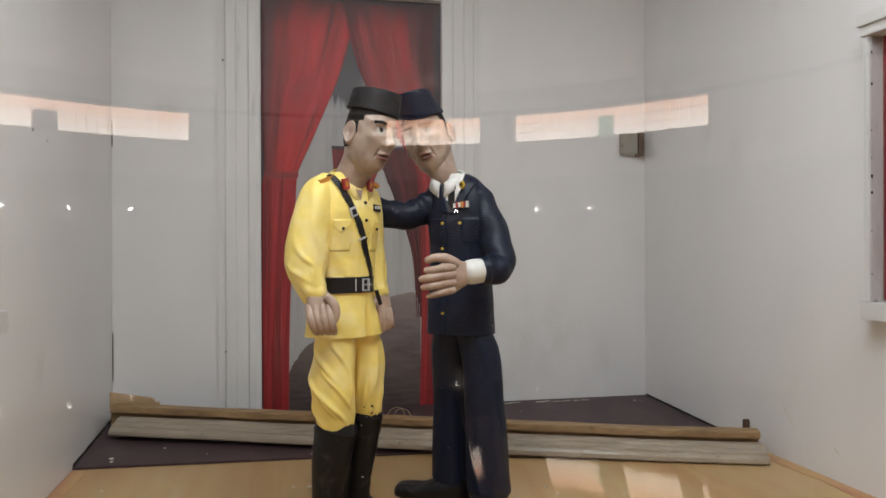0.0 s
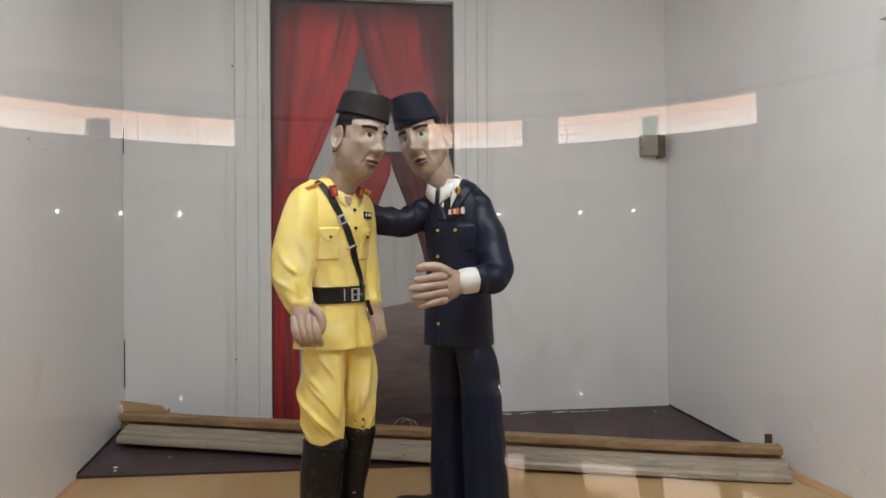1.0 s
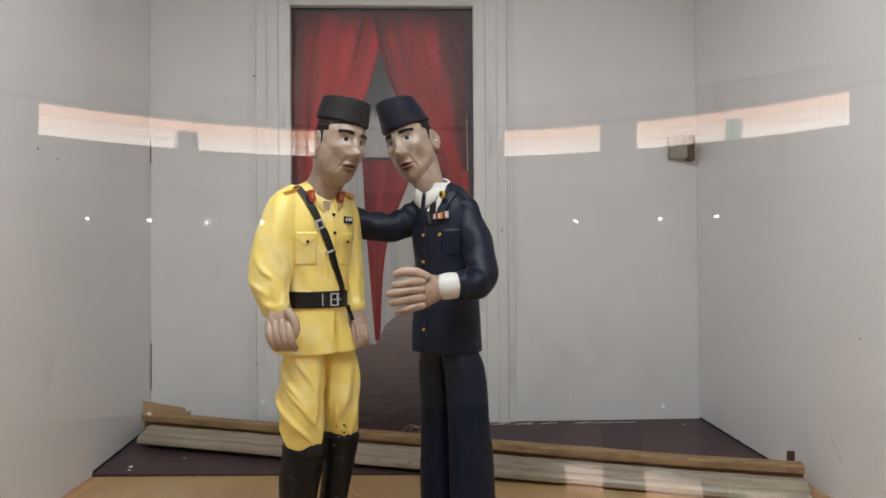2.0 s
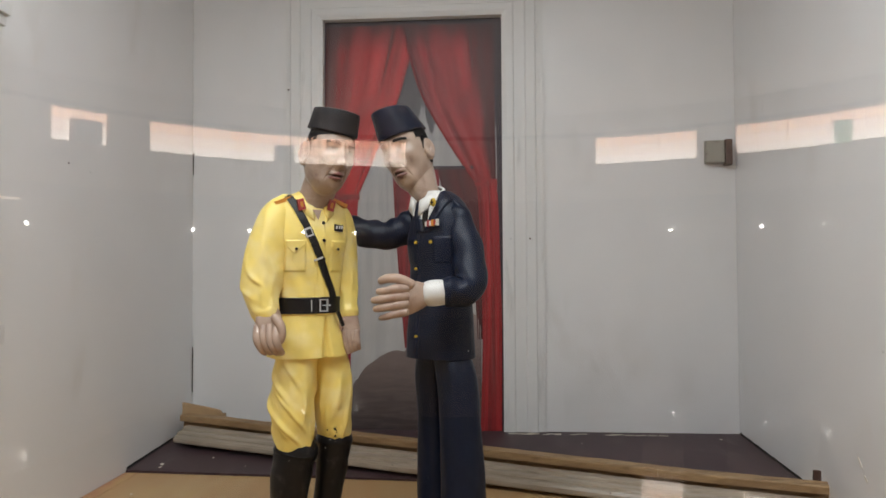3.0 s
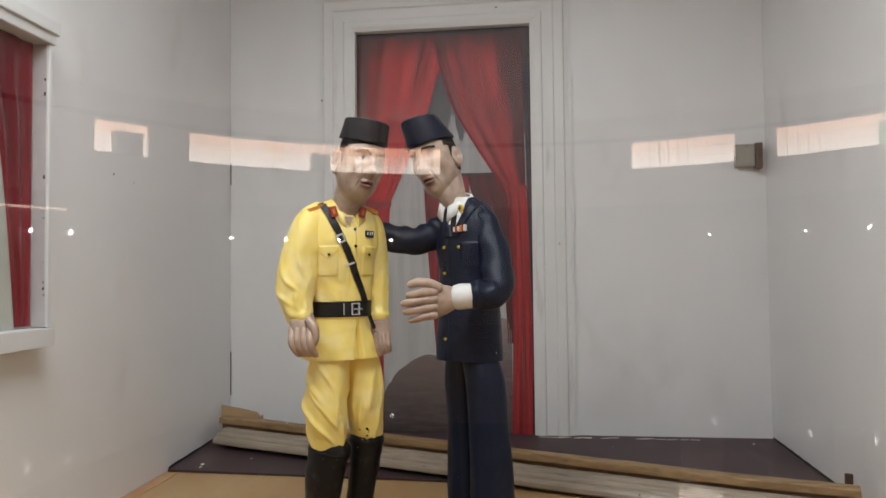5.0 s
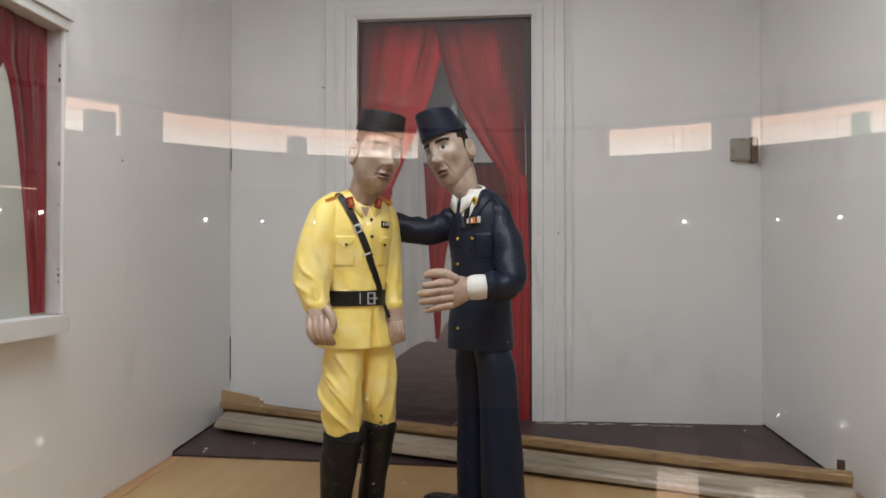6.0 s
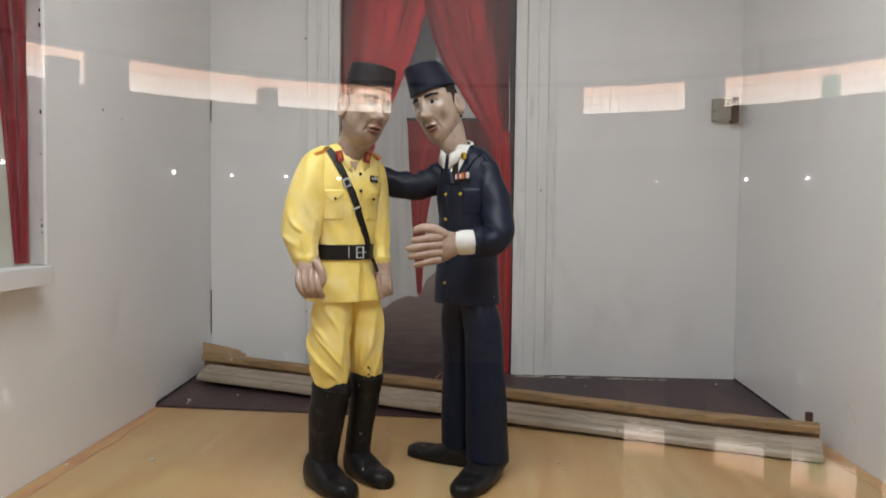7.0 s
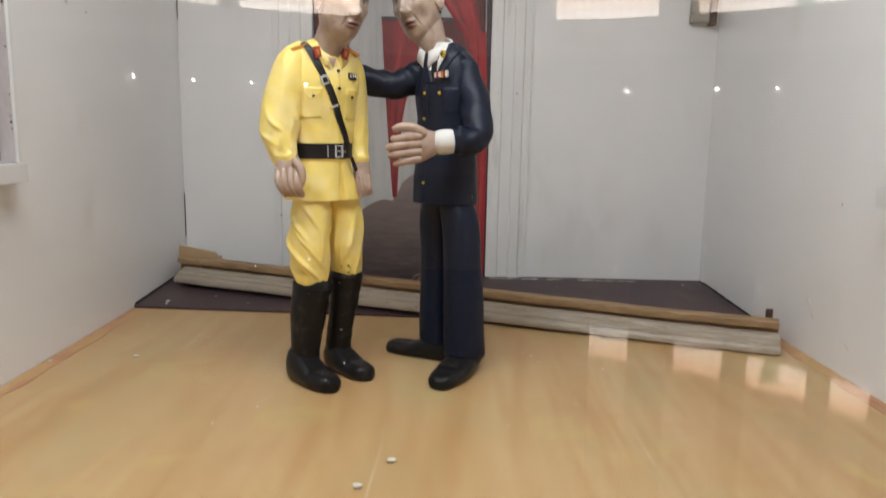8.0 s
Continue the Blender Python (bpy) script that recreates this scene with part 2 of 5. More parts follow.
M_CORNICE = paint("dark_cornice_paint", (0.10, 0.07, 0.065), 0.8, 0.1, 2.0, bumpy=0.0)
M_GRID = paint("block_joint", (0.40, 0.31, 0.26), 0.8, 0.1, 3, bumpy=0.0)
M_SPOT = glow("spot_bulb", (1.0, 0.97, 0.92), 45.0)
M_TUBE = glow("orange_tube", (1.0, 0.75, 0.6), 4.0)
M_LAMPGLASS = glow("case_lamp_diffuser", (1.0, 0.97, 0.92), 3.0)
M_DARKMETAL = paint("dark_metal", (0.05, 0.05, 0.05), 0.5, 0.1, 10)
# Sign glow added so it stays as bright as the window blocks around it.
M_SIGN = glow("green_sign_added_glow", (0.30, 0.60, 0.36), 1.9)


# daylight in the glass blocks: white below, peach under the eaves above
M_DAY_LOW = glow("block_daylight_white", (1.0, 0.86, 0.75), 6.6)
M_DAY_MID = glow("block_daylight_cream", (1.0, 0.74, 0.59), 6.3)
M_DAY_TOP = glow("block_daylight_peach", (0.95, 0.55, 0.38), 6.2)

# ---------------------------------------------------------------- mesh helpers


def mesh_of(name, bm, mats, smooth=False):
    bmesh.ops.recalc_face_normals(bm, faces=bm.faces)
    me = bpy.data.meshes.new(name)
    bm.to_mesh(me)
    bm.free()
    for m in mats if isinstance(mats, (list, tuple)) else [mats]:
        me.materials.append(m)
    if smooth:
        for p in me.polygons:
            p.use_smooth = True
    return me


def thing(name, bm, mats, label="", category="", kind="", group="", smooth=False):
    return tagged(new(name, mesh_of(name, bm, mats, smooth)), label, category, group, kind)


def holder(name, at, label, category, group="", kind=""):
    ob = new(name)
    ob.empty_display_size = 0.05
    ob.location = at
    bpy.context.view_layer.update()
    return tagged(ob, label, category, group, kind)


def part(name, bm, mats, parent, label="", smooth=False):
    ob = new(name, mesh_of(name, bm, mats, smooth))
    ob.parent = parent
    top = parent
    off = Vector((0, 0, 0))
    while top:
        off += top.location
        top = top.parent
    ob.matrix_parent_inverse = Matrix.Translation(-off)
    if label:
        tagged(ob, label)
    return ob


def box(bm, x0, x1, y0, y1, z0, z1, m=None, bevel=0.0, mat=0):
    vs = [bm.verts.new(Vector(c)) for c in ((x0, y0, z0), (x1, y0, z0), (x1, y1, z0), (x0, y1, z0), (x0, y0, z1), (x1, y0, z1), (x1, y1, z1), (x0, y1, z1))]
    fs = [bm.faces.new([vs[i] for i in q]) for q in ((3, 2, 1, 0), (4, 5, 6, 7), (0, 1, 5, 4), (1, 2, 6, 5), (2, 3, 7, 6), (3, 0, 4, 7))]
    for f in fs:
        f.material_index = mat
    if bevel:
        es = list({e for f in fs for e in f.edges})
        got = bmesh.ops.bevel(bm, geom=es, offset=bevel, segments=2, profile=0.6, affect="EDGES")
        vs = list({v for f in got["faces"] for v in f.verts} | {v for v in vs if v.is_valid})
    if m is not None:
        for v in vs:
            v.co = m @ v.co
    return vs


def boxed(*args, **kw):
    bm = bmesh.new()
    box(bm, *args, **kw)
    return bm


def prism(bm, poly, y0, y1, mat=0):
    """A flat shape given as (x, z) corners, from depth y0 to y1."""
    a = [bm.verts.new((x, y0, z)) for x, z in poly]
    b = [bm.verts.new((x, y1, z)) for x, z in poly]
    n = len(poly)
    fs = [bm.faces.new(a), bm.faces.new(b[::-1])]
    for i in range(n):
        fs.append(bm.faces.new((a[i], a[(i + 1) % n], b[(i + 1) % n], b[i])))
    for f in fs:
        f.material_index = mat


def swept(bm, profile, p0, p1, side, up):
    """A profile of (out, up) corners drawn straight from p0 to p1."""
    p0, p1, side, up = Vector(p0), Vector(p1), Vector(side), Vector(up)
    rings = [[bm.verts.new(p + side * a + up * b) for a, b in profile] for p in (p0, p1)]
    n = len(profile)
    bm.faces.new(rings[0])
    bm.faces.new(rings[1][::-1])
    for i in range(n):
        bm.faces.new((rings[0][i], rings[0][(i + 1) % n], rings[1][(i + 1) % n], rings[1][i]))


# ---------------------------------------------------------------- the case: floor, walls, ceiling
BACK = 2.045
GLASS_Y = 0.30
LX0, LX1 = -0.435, -0.478
RX0, RX1 = 1.075, 1.028


def lx(y):
    return LX0 + (LX1 - LX0) * (y - GLASS_Y) / (BACK - GLASS_Y)


def rx(y):
    return RX0 + (RX1 - RX0) * (y - GLASS_Y) / (BACK - GLASS_Y)


def quad_slab(corners, z0, z1):
    bm = bmesh.new()
    a = [bm.verts.new((x, y, z0)) for x, y in corners]
    b = [bm.verts.new((x, y, z1)) for x, y in corners]
    n = len(corners)
    bm.faces.new(a[::-1])
    bm.faces.new(b)
    for i in range(n):
        bm.faces.new((a[i], a[(i + 1) % n], b[(i + 1) % n], b[i]))
    return bm


floor = thing("floor", quad_slab([(lx(0.3) - 0.03, 0.29), (rx(0.3) + 0.03, 0.29), (RX1 + 0.03, BACK + 0.06), (LX1 - 0.03, BACK + 0.06)], -0.03, 0.0), M_FLOOR,
              "ochre-painted wooden display floor with brushed grain and scuffs", "floor", "structure")
# the dark rear floor is a board that rises a little towards the back wall
REAR_RISE = 0.017


def rear_z(y):
    return 0.004 + REAR_RISE * max(0.0, (y - 1.62) / (BACK - 1.62))


bm = quad_slab([(lx(1.66) + 0.001, 1.660), (0.11, 1.636), (0.30, 1.626), (0.9, 1.64), (rx(1.66) - 0.001, 1.655), (RX1 - 0.001, BACK - 0.001), (LX1 + 0.001, BACK - 0.001)], 0.0, 0.004)
for v in bm.verts:
    if v.co.z > 0.002:
        v.co.z = rear_z(v.co.y)
thing("floor_rear", bm, M_MAT, "dark maroon painted rear floor with pale scuffs", "floor", "structure")
# orange-red painted borders beside the walls
for name, f, s in (("floor_border", lx, 1), ("floor_border", rx, -1)):
    bm = bmesh.new()
    rnd = random.Random(5 + s)
    ys = [0.31 + i * ((1.655 if s > 0 else 1.58) - 0.31) / 110 for i in range(111)]
    top = [[bm.verts.new((f(y) + s * 0.001, y, 0.0012)), bm.verts.new((f(y) + s * (0.032 + 0.012 * noise.noise((y * 9, s, 0)) + 0.008 * noise.noise((y * 45, s, 0)) + rnd.uniform(-0.002, 0.002)), y, 0.0012))] for y in ys]
    for a, b in zip(top, top[1:]):
        bm.faces.new((a[0], a[1], b[1], b[0]))
    for a, b in zip(top, top[1:]):
        lo = [bm.verts.new((v.co.x, v.co.y, 0.0003)) for v in (a[1], b[1])]
        bm.faces.new((a[1], b[1], lo[1], lo[0]))
    thing(name, bm, M_EDGE, "orange-red paint border on the floor along the wall", "floor border", "structure")

thing("wall_west", quad_slab([(LX0, 0.29), (LX1, BACK), (LX1 - 0.03, BACK), (LX0 - 0.03, 0.29)], 0.0, CEIL), M_SIDE, "white painted side wall of the display case", "wall", "structure")
thing("wall_east", quad_slab([(RX0, 0.29), (RX0 + 0.03, 0.29), (RX1 + 0.03, BACK), (RX1, BACK)], 0.0, CEIL), M_SIDE, "white painted side wall of the display case", "wall", "structure")
DX0, DX1, DZ = -0.098, 0.402, 1.165
bm = bmesh.new()
box(bm, LX1 - 0.03, DX0, BACK, BACK + 0.03, 0, CEIL)
box(bm, DX1, RX1 + 0.03, BACK, BACK + 0.03, 0, CEIL)
box(bm, DX0, DX1, BACK, BACK + 0.03, DZ, CEIL)
thing("wall_north", bm, M_WALL, "white painted back wall with faint stains", "wall", "structure")
thing("ceiling", quad_slab([(LX0 - 0.03, 0.29), (RX0 + 0.03, 0.29), (RX1 + 0.03, BACK + 0.03), (LX1 - 0.03, BACK + 0.03)], CEIL, CEIL + 0.03), M_WALL,
      "white painted ceiling of the display case", "ceiling", "structure")
for f, s in ((lx, 1), (rx, -1)):
    bm = bmesh.new()
    rows = []
    for i in range(25):
        y = 1.665 + i * 0.0155
        w = 0.003 + 0.002 * noise.noise((y * 30, s, 4))
        rows.append([bm.verts.new((f(y) + s * 0.0004, y, rear_z(y) + 0.0005)), bm.verts.new((f(y) + s * w, y, rear_z(y) + 0.0008)), bm.verts.new((f(y) + s * 0.0006, y, rear_z(y) + 0.0055 + 0.002 * noise.noise((y * 40, s, 9))))])
    for a, b in zip(rows, rows[1:]):
        for k in range(3):
            bm.faces.new((a[k], a[(k + 1) % 3], b[(k + 1) % 3], b[k]))
    bm.faces.new(rows[0])
    bm.faces.new(rows[-1])
    thing("floor_gap", bm, M_BLACK, "dark gap along the foot of the side wall", "gap", "structure")
# dark gaps in the corner joint of the boards
for z0, z1 in ((0.735, 0.80), (0.12, 0.246)):
    thing("corner_gap", boxed(LX1 + 0.0005, LX1 + 0.0026, BACK - 0.0026, BACK - 0.0005, z0, z1), M_BLACK, "dark open gap in the corner joint", "gap", "structure")
for at in ((LX1, 1), (RX1, -1)):
    thing("corner_joint", boxed(at[0] + at[1] * 0.0002, at[0] + at[1] * 0.0018, BACK - 0.0018, BACK - 0.0002, 0.021, CEIL), M_TRIM, "thin grey joint in the corner of the case", "joint", "structure")
# Assumed fixtures added round the two unseen case lamps.
for y in (0.44, 0.80):
    lamp = holder("assumed_tube_fixture", (0.18, y, CEIL), "assumed white tube light fixture, unseen under the case ceiling", "light", "case lights")
    part("housing", boxed(-0.40, 0.76, y - 0.085, y + 0.085, CEIL - 0.022, CEIL - 0.0005), M_TRIM_H, lamp)
    part("diffuser", boxed(-0.39, 0.75, y - 0.06, y + 0.06, CEIL - 0.028, CEIL - 0.0225), M_LAMPGLASS, lamp)

# ---------------------------------------------------------------- door frame: stepped mouldings
PROFILE = [(0, 0), (0, 0.013), (0.014, 0.018), (0.030, 0.018), (0.034, 0.013), (0.062, 0.013), (0.066, 0.017), (0.090, 0.017), (0.094, 0.012), (0.106, 0.010), (0.114, 0.010), (0.114, 0)]
FW = 0.114
door = holder("door_frame", (0.152, BACK, 0), "grey-white moulded door frame round a painted doorway", "door frame", kind="structure")
for x, s, nm in ((DX0, -1, "jamb"), (DX1, 1, "jamb")):
    bm = bmesh.new()
    ring = []
    for z, k in ((0.0215, 0), (DZ, 1)):
        ring.append([bm.verts.new((x + s * a, BACK - b, z + (a if k else 0))) for a, b in PROFILE])
    n = len(PROFILE)
    bm.faces.new(ring[0])
    bm.faces.new(ring[1])
    for i in range(n):
        bm.faces.new((ring[0][i], ring[0][(i + 1) % n], ring[1][(i + 1) % n], ring[1][i]))
    part(nm, bm, M_TRIM, door)
bm = bmesh.new()
ring = [[bm.verts.new((x + s * a, BACK - b, DZ + 0.0005 + a)) for a, b in PROFILE] for x, s in ((DX0, -1), (DX1, 1))]
bm.faces.new(ring[0])
bm.faces.new(ring[1])
for i in range(n):
    bm.faces.new((ring[0][i], ring[0][(i + 1) % n], ring[1][(i + 1) % n], ring[1][i]))
part("head", bm, M_TRIM_H, door)

# ---------------------------------------------------------------- painted doorway picture
PY = BACK + 0.012


def curve_pts(keys, n=24):
    """Smooth line through the (x, z) keys."""
    out = []
    for i in range(len(keys) - 1):
        p = [Vector(keys[max(0, min(len(keys) - 1, j))]) for j in (i - 1, i, i + 1, i + 2)]
        for k in range(n):
            t = k / n
            out.append(tuple(0.5 * ((2 * p[1]) + (p[2] - p[0]) * t + (2 * p[0] - 5 * p[1] + 4 * p[2] - p[3]) * t * t + (3 * p[1] - p[0] - 3 * p[2] + p[3]) * t ** 3)))
    out.append(tuple(keys[-1]))
    return out


def between(left, right, y, depth=0.0008, n=60, folds=0.0, rough=0.0):
    """A painted shape between two lines, each a list of (x, z) keys that runs downwards."""
    def resample(line):
        pts = curve_pts(line, 10)
        ls = [0.0]
        for a, b in zip(pts, pts[1:]):
            ls.append(ls[-1] + math.dist(a, b))
        return [(np.interp(ls[-1] * i / n, ls, [p[0] for p in pts]), np.interp(ls[-1] * i / n, ls, [p[1] for p in pts])) for i in range(n + 1)]
    a, b = resample(left), resample(right)
    bm = bmesh.new()
    cols = 28
    grid = []
    for i in range(n + 1):
        row = []
        for j in range(cols + 1):
            t = j / cols
            x, z = a[i][0] * (1 - t) + b[i][0] * t, a[i][1] * (1 - t) + b[i][1] * t
            fold = folds * (0.5 + 0.5 * math.sin(t * 23 + 1.5 * math.sin(i * 0.07))) if 0 < j < cols else 0
            jit = rough * (1 - t) * (noise.noise((i * 0.45, 3.0, 0)) + 0.6 * noise.noise((i * 1.3, 7.0, 0)))
            row.append(bm.verts.new((x - 0.5 * jit, y - depth - fold, z + jit)))
        grid.append(row)
    uv = bm.loops.layers.uv.new("strokes")
    for i in range(n):
        for j in range(cols):
            f = bm.faces.new((grid[i][j], grid[i][j + 1], grid[i + 1][j + 1], grid[i + 1][j]))
            for lp, (a_, b_) in zip(f.loops, ((i, j), (i, j + 1), (i + 1, j + 1), (i + 1, j))):
                lp[uv].uv = (b_ / cols, a_ / n)
    return bm


picture = holder("painted_doorway", (0.152, PY, 0), "oil-painted doorway panel with red curtains and a brown mound", "painting")
part("backing", boxed(DX0 - 0.005, DX1 + 0.005, PY, PY + 0.014, 0.0, DZ + 0.005), M_GROUND_OIL, picture)
part("dark_border", between([(0.37, 1.165), (0.385, 0.9), (0.39, 0.4), (0.39, 0.004)], [(0.402, 1.165), (0.402, 0.9), (0.402, 0.4), (0.402, 0.004)], PY, 0.0008), M_DUSK_OIL, picture)
part("dark_border", between([(-0.098, 1.165), (-0.098, 0.8), (-0.098, 0.4), (-0.098, 0.004)], [(-0.02, 1.165), (-0.06, 0.8), (-0.076, 0.4), (-0.076, 0.004)], PY, 0.0008), M_DUSK_OIL, picture)
part("dark_border", boxed(DX0, DX1, PY - 0.0012, PY - 0.0002, 1.10, 1.165), M_DUSK_OIL, picture)
part("shade_stroke", between([(0.146, 1.10), (0.154, 1.03), (0.170, 0.965)], [(0.152, 1.10), (0.165, 1.03), (0.186, 0.955)], PY, 0.0011), M_DUSK_OIL, picture)
# the farther pair of curtains
part("inner_curtain", between([(0.094, 0.748), (0.098, 0.68), (0.104, 0.56), (0.116, 0.40), (0.128, 0.245)], [(0.224, 0.748), (0.224, 0.69), (0.190, 0.60), (0.155, 0.47), (0.141, 0.245)], PY, 0.0018, folds=0.0008), M_CURTAIN_M, picture)
part("inner_curtain", between([(0.222, 0.748), (0.232, 0.70), (0.27, 0.60), (0.318, 0.45), (0.330, 0.27)], [(0.322, 0.748), (0.335, 0.70), (0.352, 0.60), (0.352, 0.45), (0.347, 0.27)], PY, 0.0018, folds=0.0008), M_CURTAIN_D, picture)
part("inner_curtain_hem", boxed(0.093, 0.322, PY - 0.0040, PY - 0.0021, 0.742, 0.751), M_DUSK_OIL, picture, "dark painted top edge of the farther curtains")
# a paler mound behind, a dark brown one before it
part("pale_mound", between([(0.10, 0.20), (0.137, 0.250), (0.160, 0.292), (0.20, 0.318), (0.25, 0.327), (0.30, 0.338), (0.326, 0.338), (0.340, 0.305)],
                           [(0.10, 0.004), (0.13, 0.004), (0.16, 0.004), (0.20, 0.004), (0.25, 0.004), (0.30, 0.004), (0.326, 0.004), (0.343, 0.004)], PY, 0.0022, n=90, rough=0.004), M_MAUVE_OIL, picture)
part("brown_mound", between([(-0.034, 0.105), (-0.017, 0.140), (0.013, 0.186), (0.053, 0.217), (0.090, 0.236), (0.125, 0.236), (0.175, 0.215), (0.24, 0.190), (0.31, 0.150), (0.343, 0.10)],
                            [(-0.034, 0.004), (-0.01, 0.004), (0.02, 0.004), (0.055, 0.004), (0.09, 0.004), (0.125, 0.004), (0.175, 0.004), (0.24, 0.004), (0.31, 0.004), (0.343, 0.004)], PY, 0.0030, n=90, rough=0.004), M_BROWN_OIL, picture)
# the near pair of curtains
part("curtain", between([(-0.092, 1.152), (-0.096, 1.0), (-0.095, 0.85), (-0.092, 0.74), (-0.088, 0.668)],
                        [(0.172, 1.152), (0.146, 1.055), (0.112, 0.94), (0.050, 0.79), (-0.004, 0.668)], PY, 0.003, folds=0.0012), M_CURTAIN, picture)
part("curtain_tail", between([(-0.090, 0.668), (-0.096, 0.60), (-0.096, 0.30), (-0.094, 0.004)], [(-0.002, 0.668), (-0.006, 0.60), (-0.022, 0.30), (-0.026, 0.004)], PY, 0.003, folds=0.0012), M_TAIL, picture)
part("curtain_tie", between([(-0.090, 0.676), (-0.090, 0.66)], [(0.002, 0.676), (0.002, 0.66)], PY, 0.0048), M_CURTAIN_M, picture)
part("curtain", between([(0.120, 1.150), (0.144, 1.055), (0.182, 0.94), (0.262, 0.80), (0.325, 0.705)],
                        [(0.380, 1.150), (0.382, 1.0), (0.383, 0.85), (0.384, 0.77), (0.384, 0.705)], PY, 0.0036, folds=0.0012), M_CURTAIN_R, picture)
part("curtain_tail", between([(0.330, 0.705), (0.338, 0.60), (0.345, 0.30), (0.338, 0.004)], [(0.386, 0.705), (0.392, 0.60), (0.398, 0.30), (0.396, 0.004)], PY, 0.003, folds=0.0012), M_TAIL, picture)
part("curtain_tie", between([(0.324, 0.713), (0.326, 0.695)], [(0.388, 0.713), (0.388, 0.695)], PY, 0.0048), M_TAIL, picture)

# ---------------------------------------------------------------- side windows: boxed frames round painted curtains


def side_window(wallx, s, y1, z0, z1, name, label):
    """A frame that stands proud of a side wall; s points into the case; y1 is its far edge."""
    y0 = 0.915
    D, W = 0.032, 0.010
    ob = holder(name, (wallx, (y0 + y1) / 2, z0), label, "window", kind="structure")

    def wall_x(y):
        return (lx if s > 0 else rx)(y)
    def slab(ya, yb, za, zb, d0, d1, mat, nm, bev=0.0012):
        bm = bmesh.new()
        vs = []
        for y in (ya, yb):
            for d in (d0, d1):
                for z in (za, zb):
                    vs.append(bm.verts.new((wall_x(y) + s * d, y, z)))
        for q in ((0, 1, 3, 2), (4, 6, 7, 5), (0, 2, 6, 4), (1, 5, 7, 3), (0, 4, 5, 1), (2, 3, 7, 6)):
            bm.faces.new([vs[i] for i in q])
        bmesh.ops.recalc_face_normals(bm, faces=bm.faces)
        if bev:
            bmesh.ops.bevel(bm, geom=bm.edges[:], offset=bev, segments=2, affect="EDGES")
        return part(nm, bm, mat, ob)
    # backing picture
    slab(y0 + W, y1 - W, z0, z1, 0.0005, 0.003, M_PALE_OIL, "painted_backing", 0)
    for ya, yb in ((y1 - W, y1), (y0, y0 + W)):
        slab(ya, yb, z0, z1, 0.0003, D, M_TRIM, "jamb")
    # worn inner linings
    slab(y1 - W - 0.0025, y1 - W - 0.0003, z0 + 0.001, z1 - 0.001, 0.0035, D - 0.004, M_WORN, "lining", 0.0006)
    slab(y0 + W + 0.0003, y0 + W + 0.0025, z0 + 0.001, z1 - 0.001, 0.0035, D - 0.004, M_WORN, "lining", 0.0006)
    rnd = random.Random(31 + s)
    for _ in range(8):
        zc = rnd.uniform(z0 + 0.02, z1 - 0.02)
        slab(y1 - W - 0.0034, y1 - W - 0.0024, zc, zc + rnd.uniform(0.002, 0.007), D - rnd.uniform(0.0058, 0.0078), D - 0.0045, M_BLACK, "paint_chip", 0)
    slab(y0 - 0.005, y1 + 0.004, z1, z1 + 0.018, 0.0003, D + 0.004, M_TRIM_H, "head")
    slab(y0 - 0.008, y1 + 0.008, z1 + 0.0183, z1 + 0.040, 0.0003, D + 0.010, M_TRIM_H, "head_cap")
    slab(y0 - 0.012, y1 - 0.001, z0 - 0.032, z0 - 0.0003, 0.0003, D + 0.010, M_SILL, "window_sill")
    # curtains painted in thick gloss: parted from the middle, gathered at the sides
    mid = (y0 + y1) / 2
    for sg in (1, -1):
        bm = bmesh.new()
        rows = 40
        grid = []
        edge = mid + sg * (y1 - y0) / 2 - sg * (W + 0.005)
        for i in range(rows + 1):
            t = i / rows
            z = z1 - 0.002 - t * (z1 - z0 - 0.006)
            inner = mid + sg * (-0.004 + 0.076 * max(0.0, (t - 0.17) / 0.83) ** 0.55)
            row = []
            for j in range(15):
                u = j / 14
                y = inner * (1 - u) + edge * u
                d = 0.0042 + 0.004 * (0.5 + 0.5 * math.sin(u * 15 + 2 * t)) * (0 if j in (0, 14) else 1)
                row.append(bm.verts.new((wall_x(y) + s * d, y, z)))
            grid.append(row)
        uv = bm.loops.layers.uv.new("strokes")
        for i in range(rows):
            for j in range(14):
                f = bm.faces.new((grid[i][j], grid[i][j + 1], grid[i + 1][j + 1], grid[i + 1][j]))
                for lp, (a_, b_) in zip(f.loops, ((i, j), (i, j + 1), (i + 1, j + 1), (i + 1, j))):
                    lp[uv].uv = (b_ / 14, a_ / rows)
        part("painted_curtain", bm, M_WINE, ob, "wine-red glossy painted curtain", smooth=True)
    return ob


side_window(lx(1), 1, 1.170, 0.378, 0.872, "window_1", "white boxed window frame with painted wine-red curtains")
side_window(rx(1), -1, 1.165, 0.365, 0.850, "window_2", "white boxed window frame with painted wine-red curtains")

# ---------------------------------------------------------------- glass front and the round hall behind the camera
EYE_X = 0.33
HALL_C = Vector((EYE_X, 2 * GLASS_Y - 10.45, 0))
HALL_R = 11.5
FLOOR_Z, HALL_TOP = -1.0, 5.0
WIN_Z0, WIN_Z1 = 3.50, 4.27


BOW = 28.0
MID_X = 0.32


def pane_y(x):
    """The front pane, bowed into the case so reflections fit the camera's view."""
    return GLASS_Y - 0.02 - (x - MID_X) ** 2 / (2 * BOW)


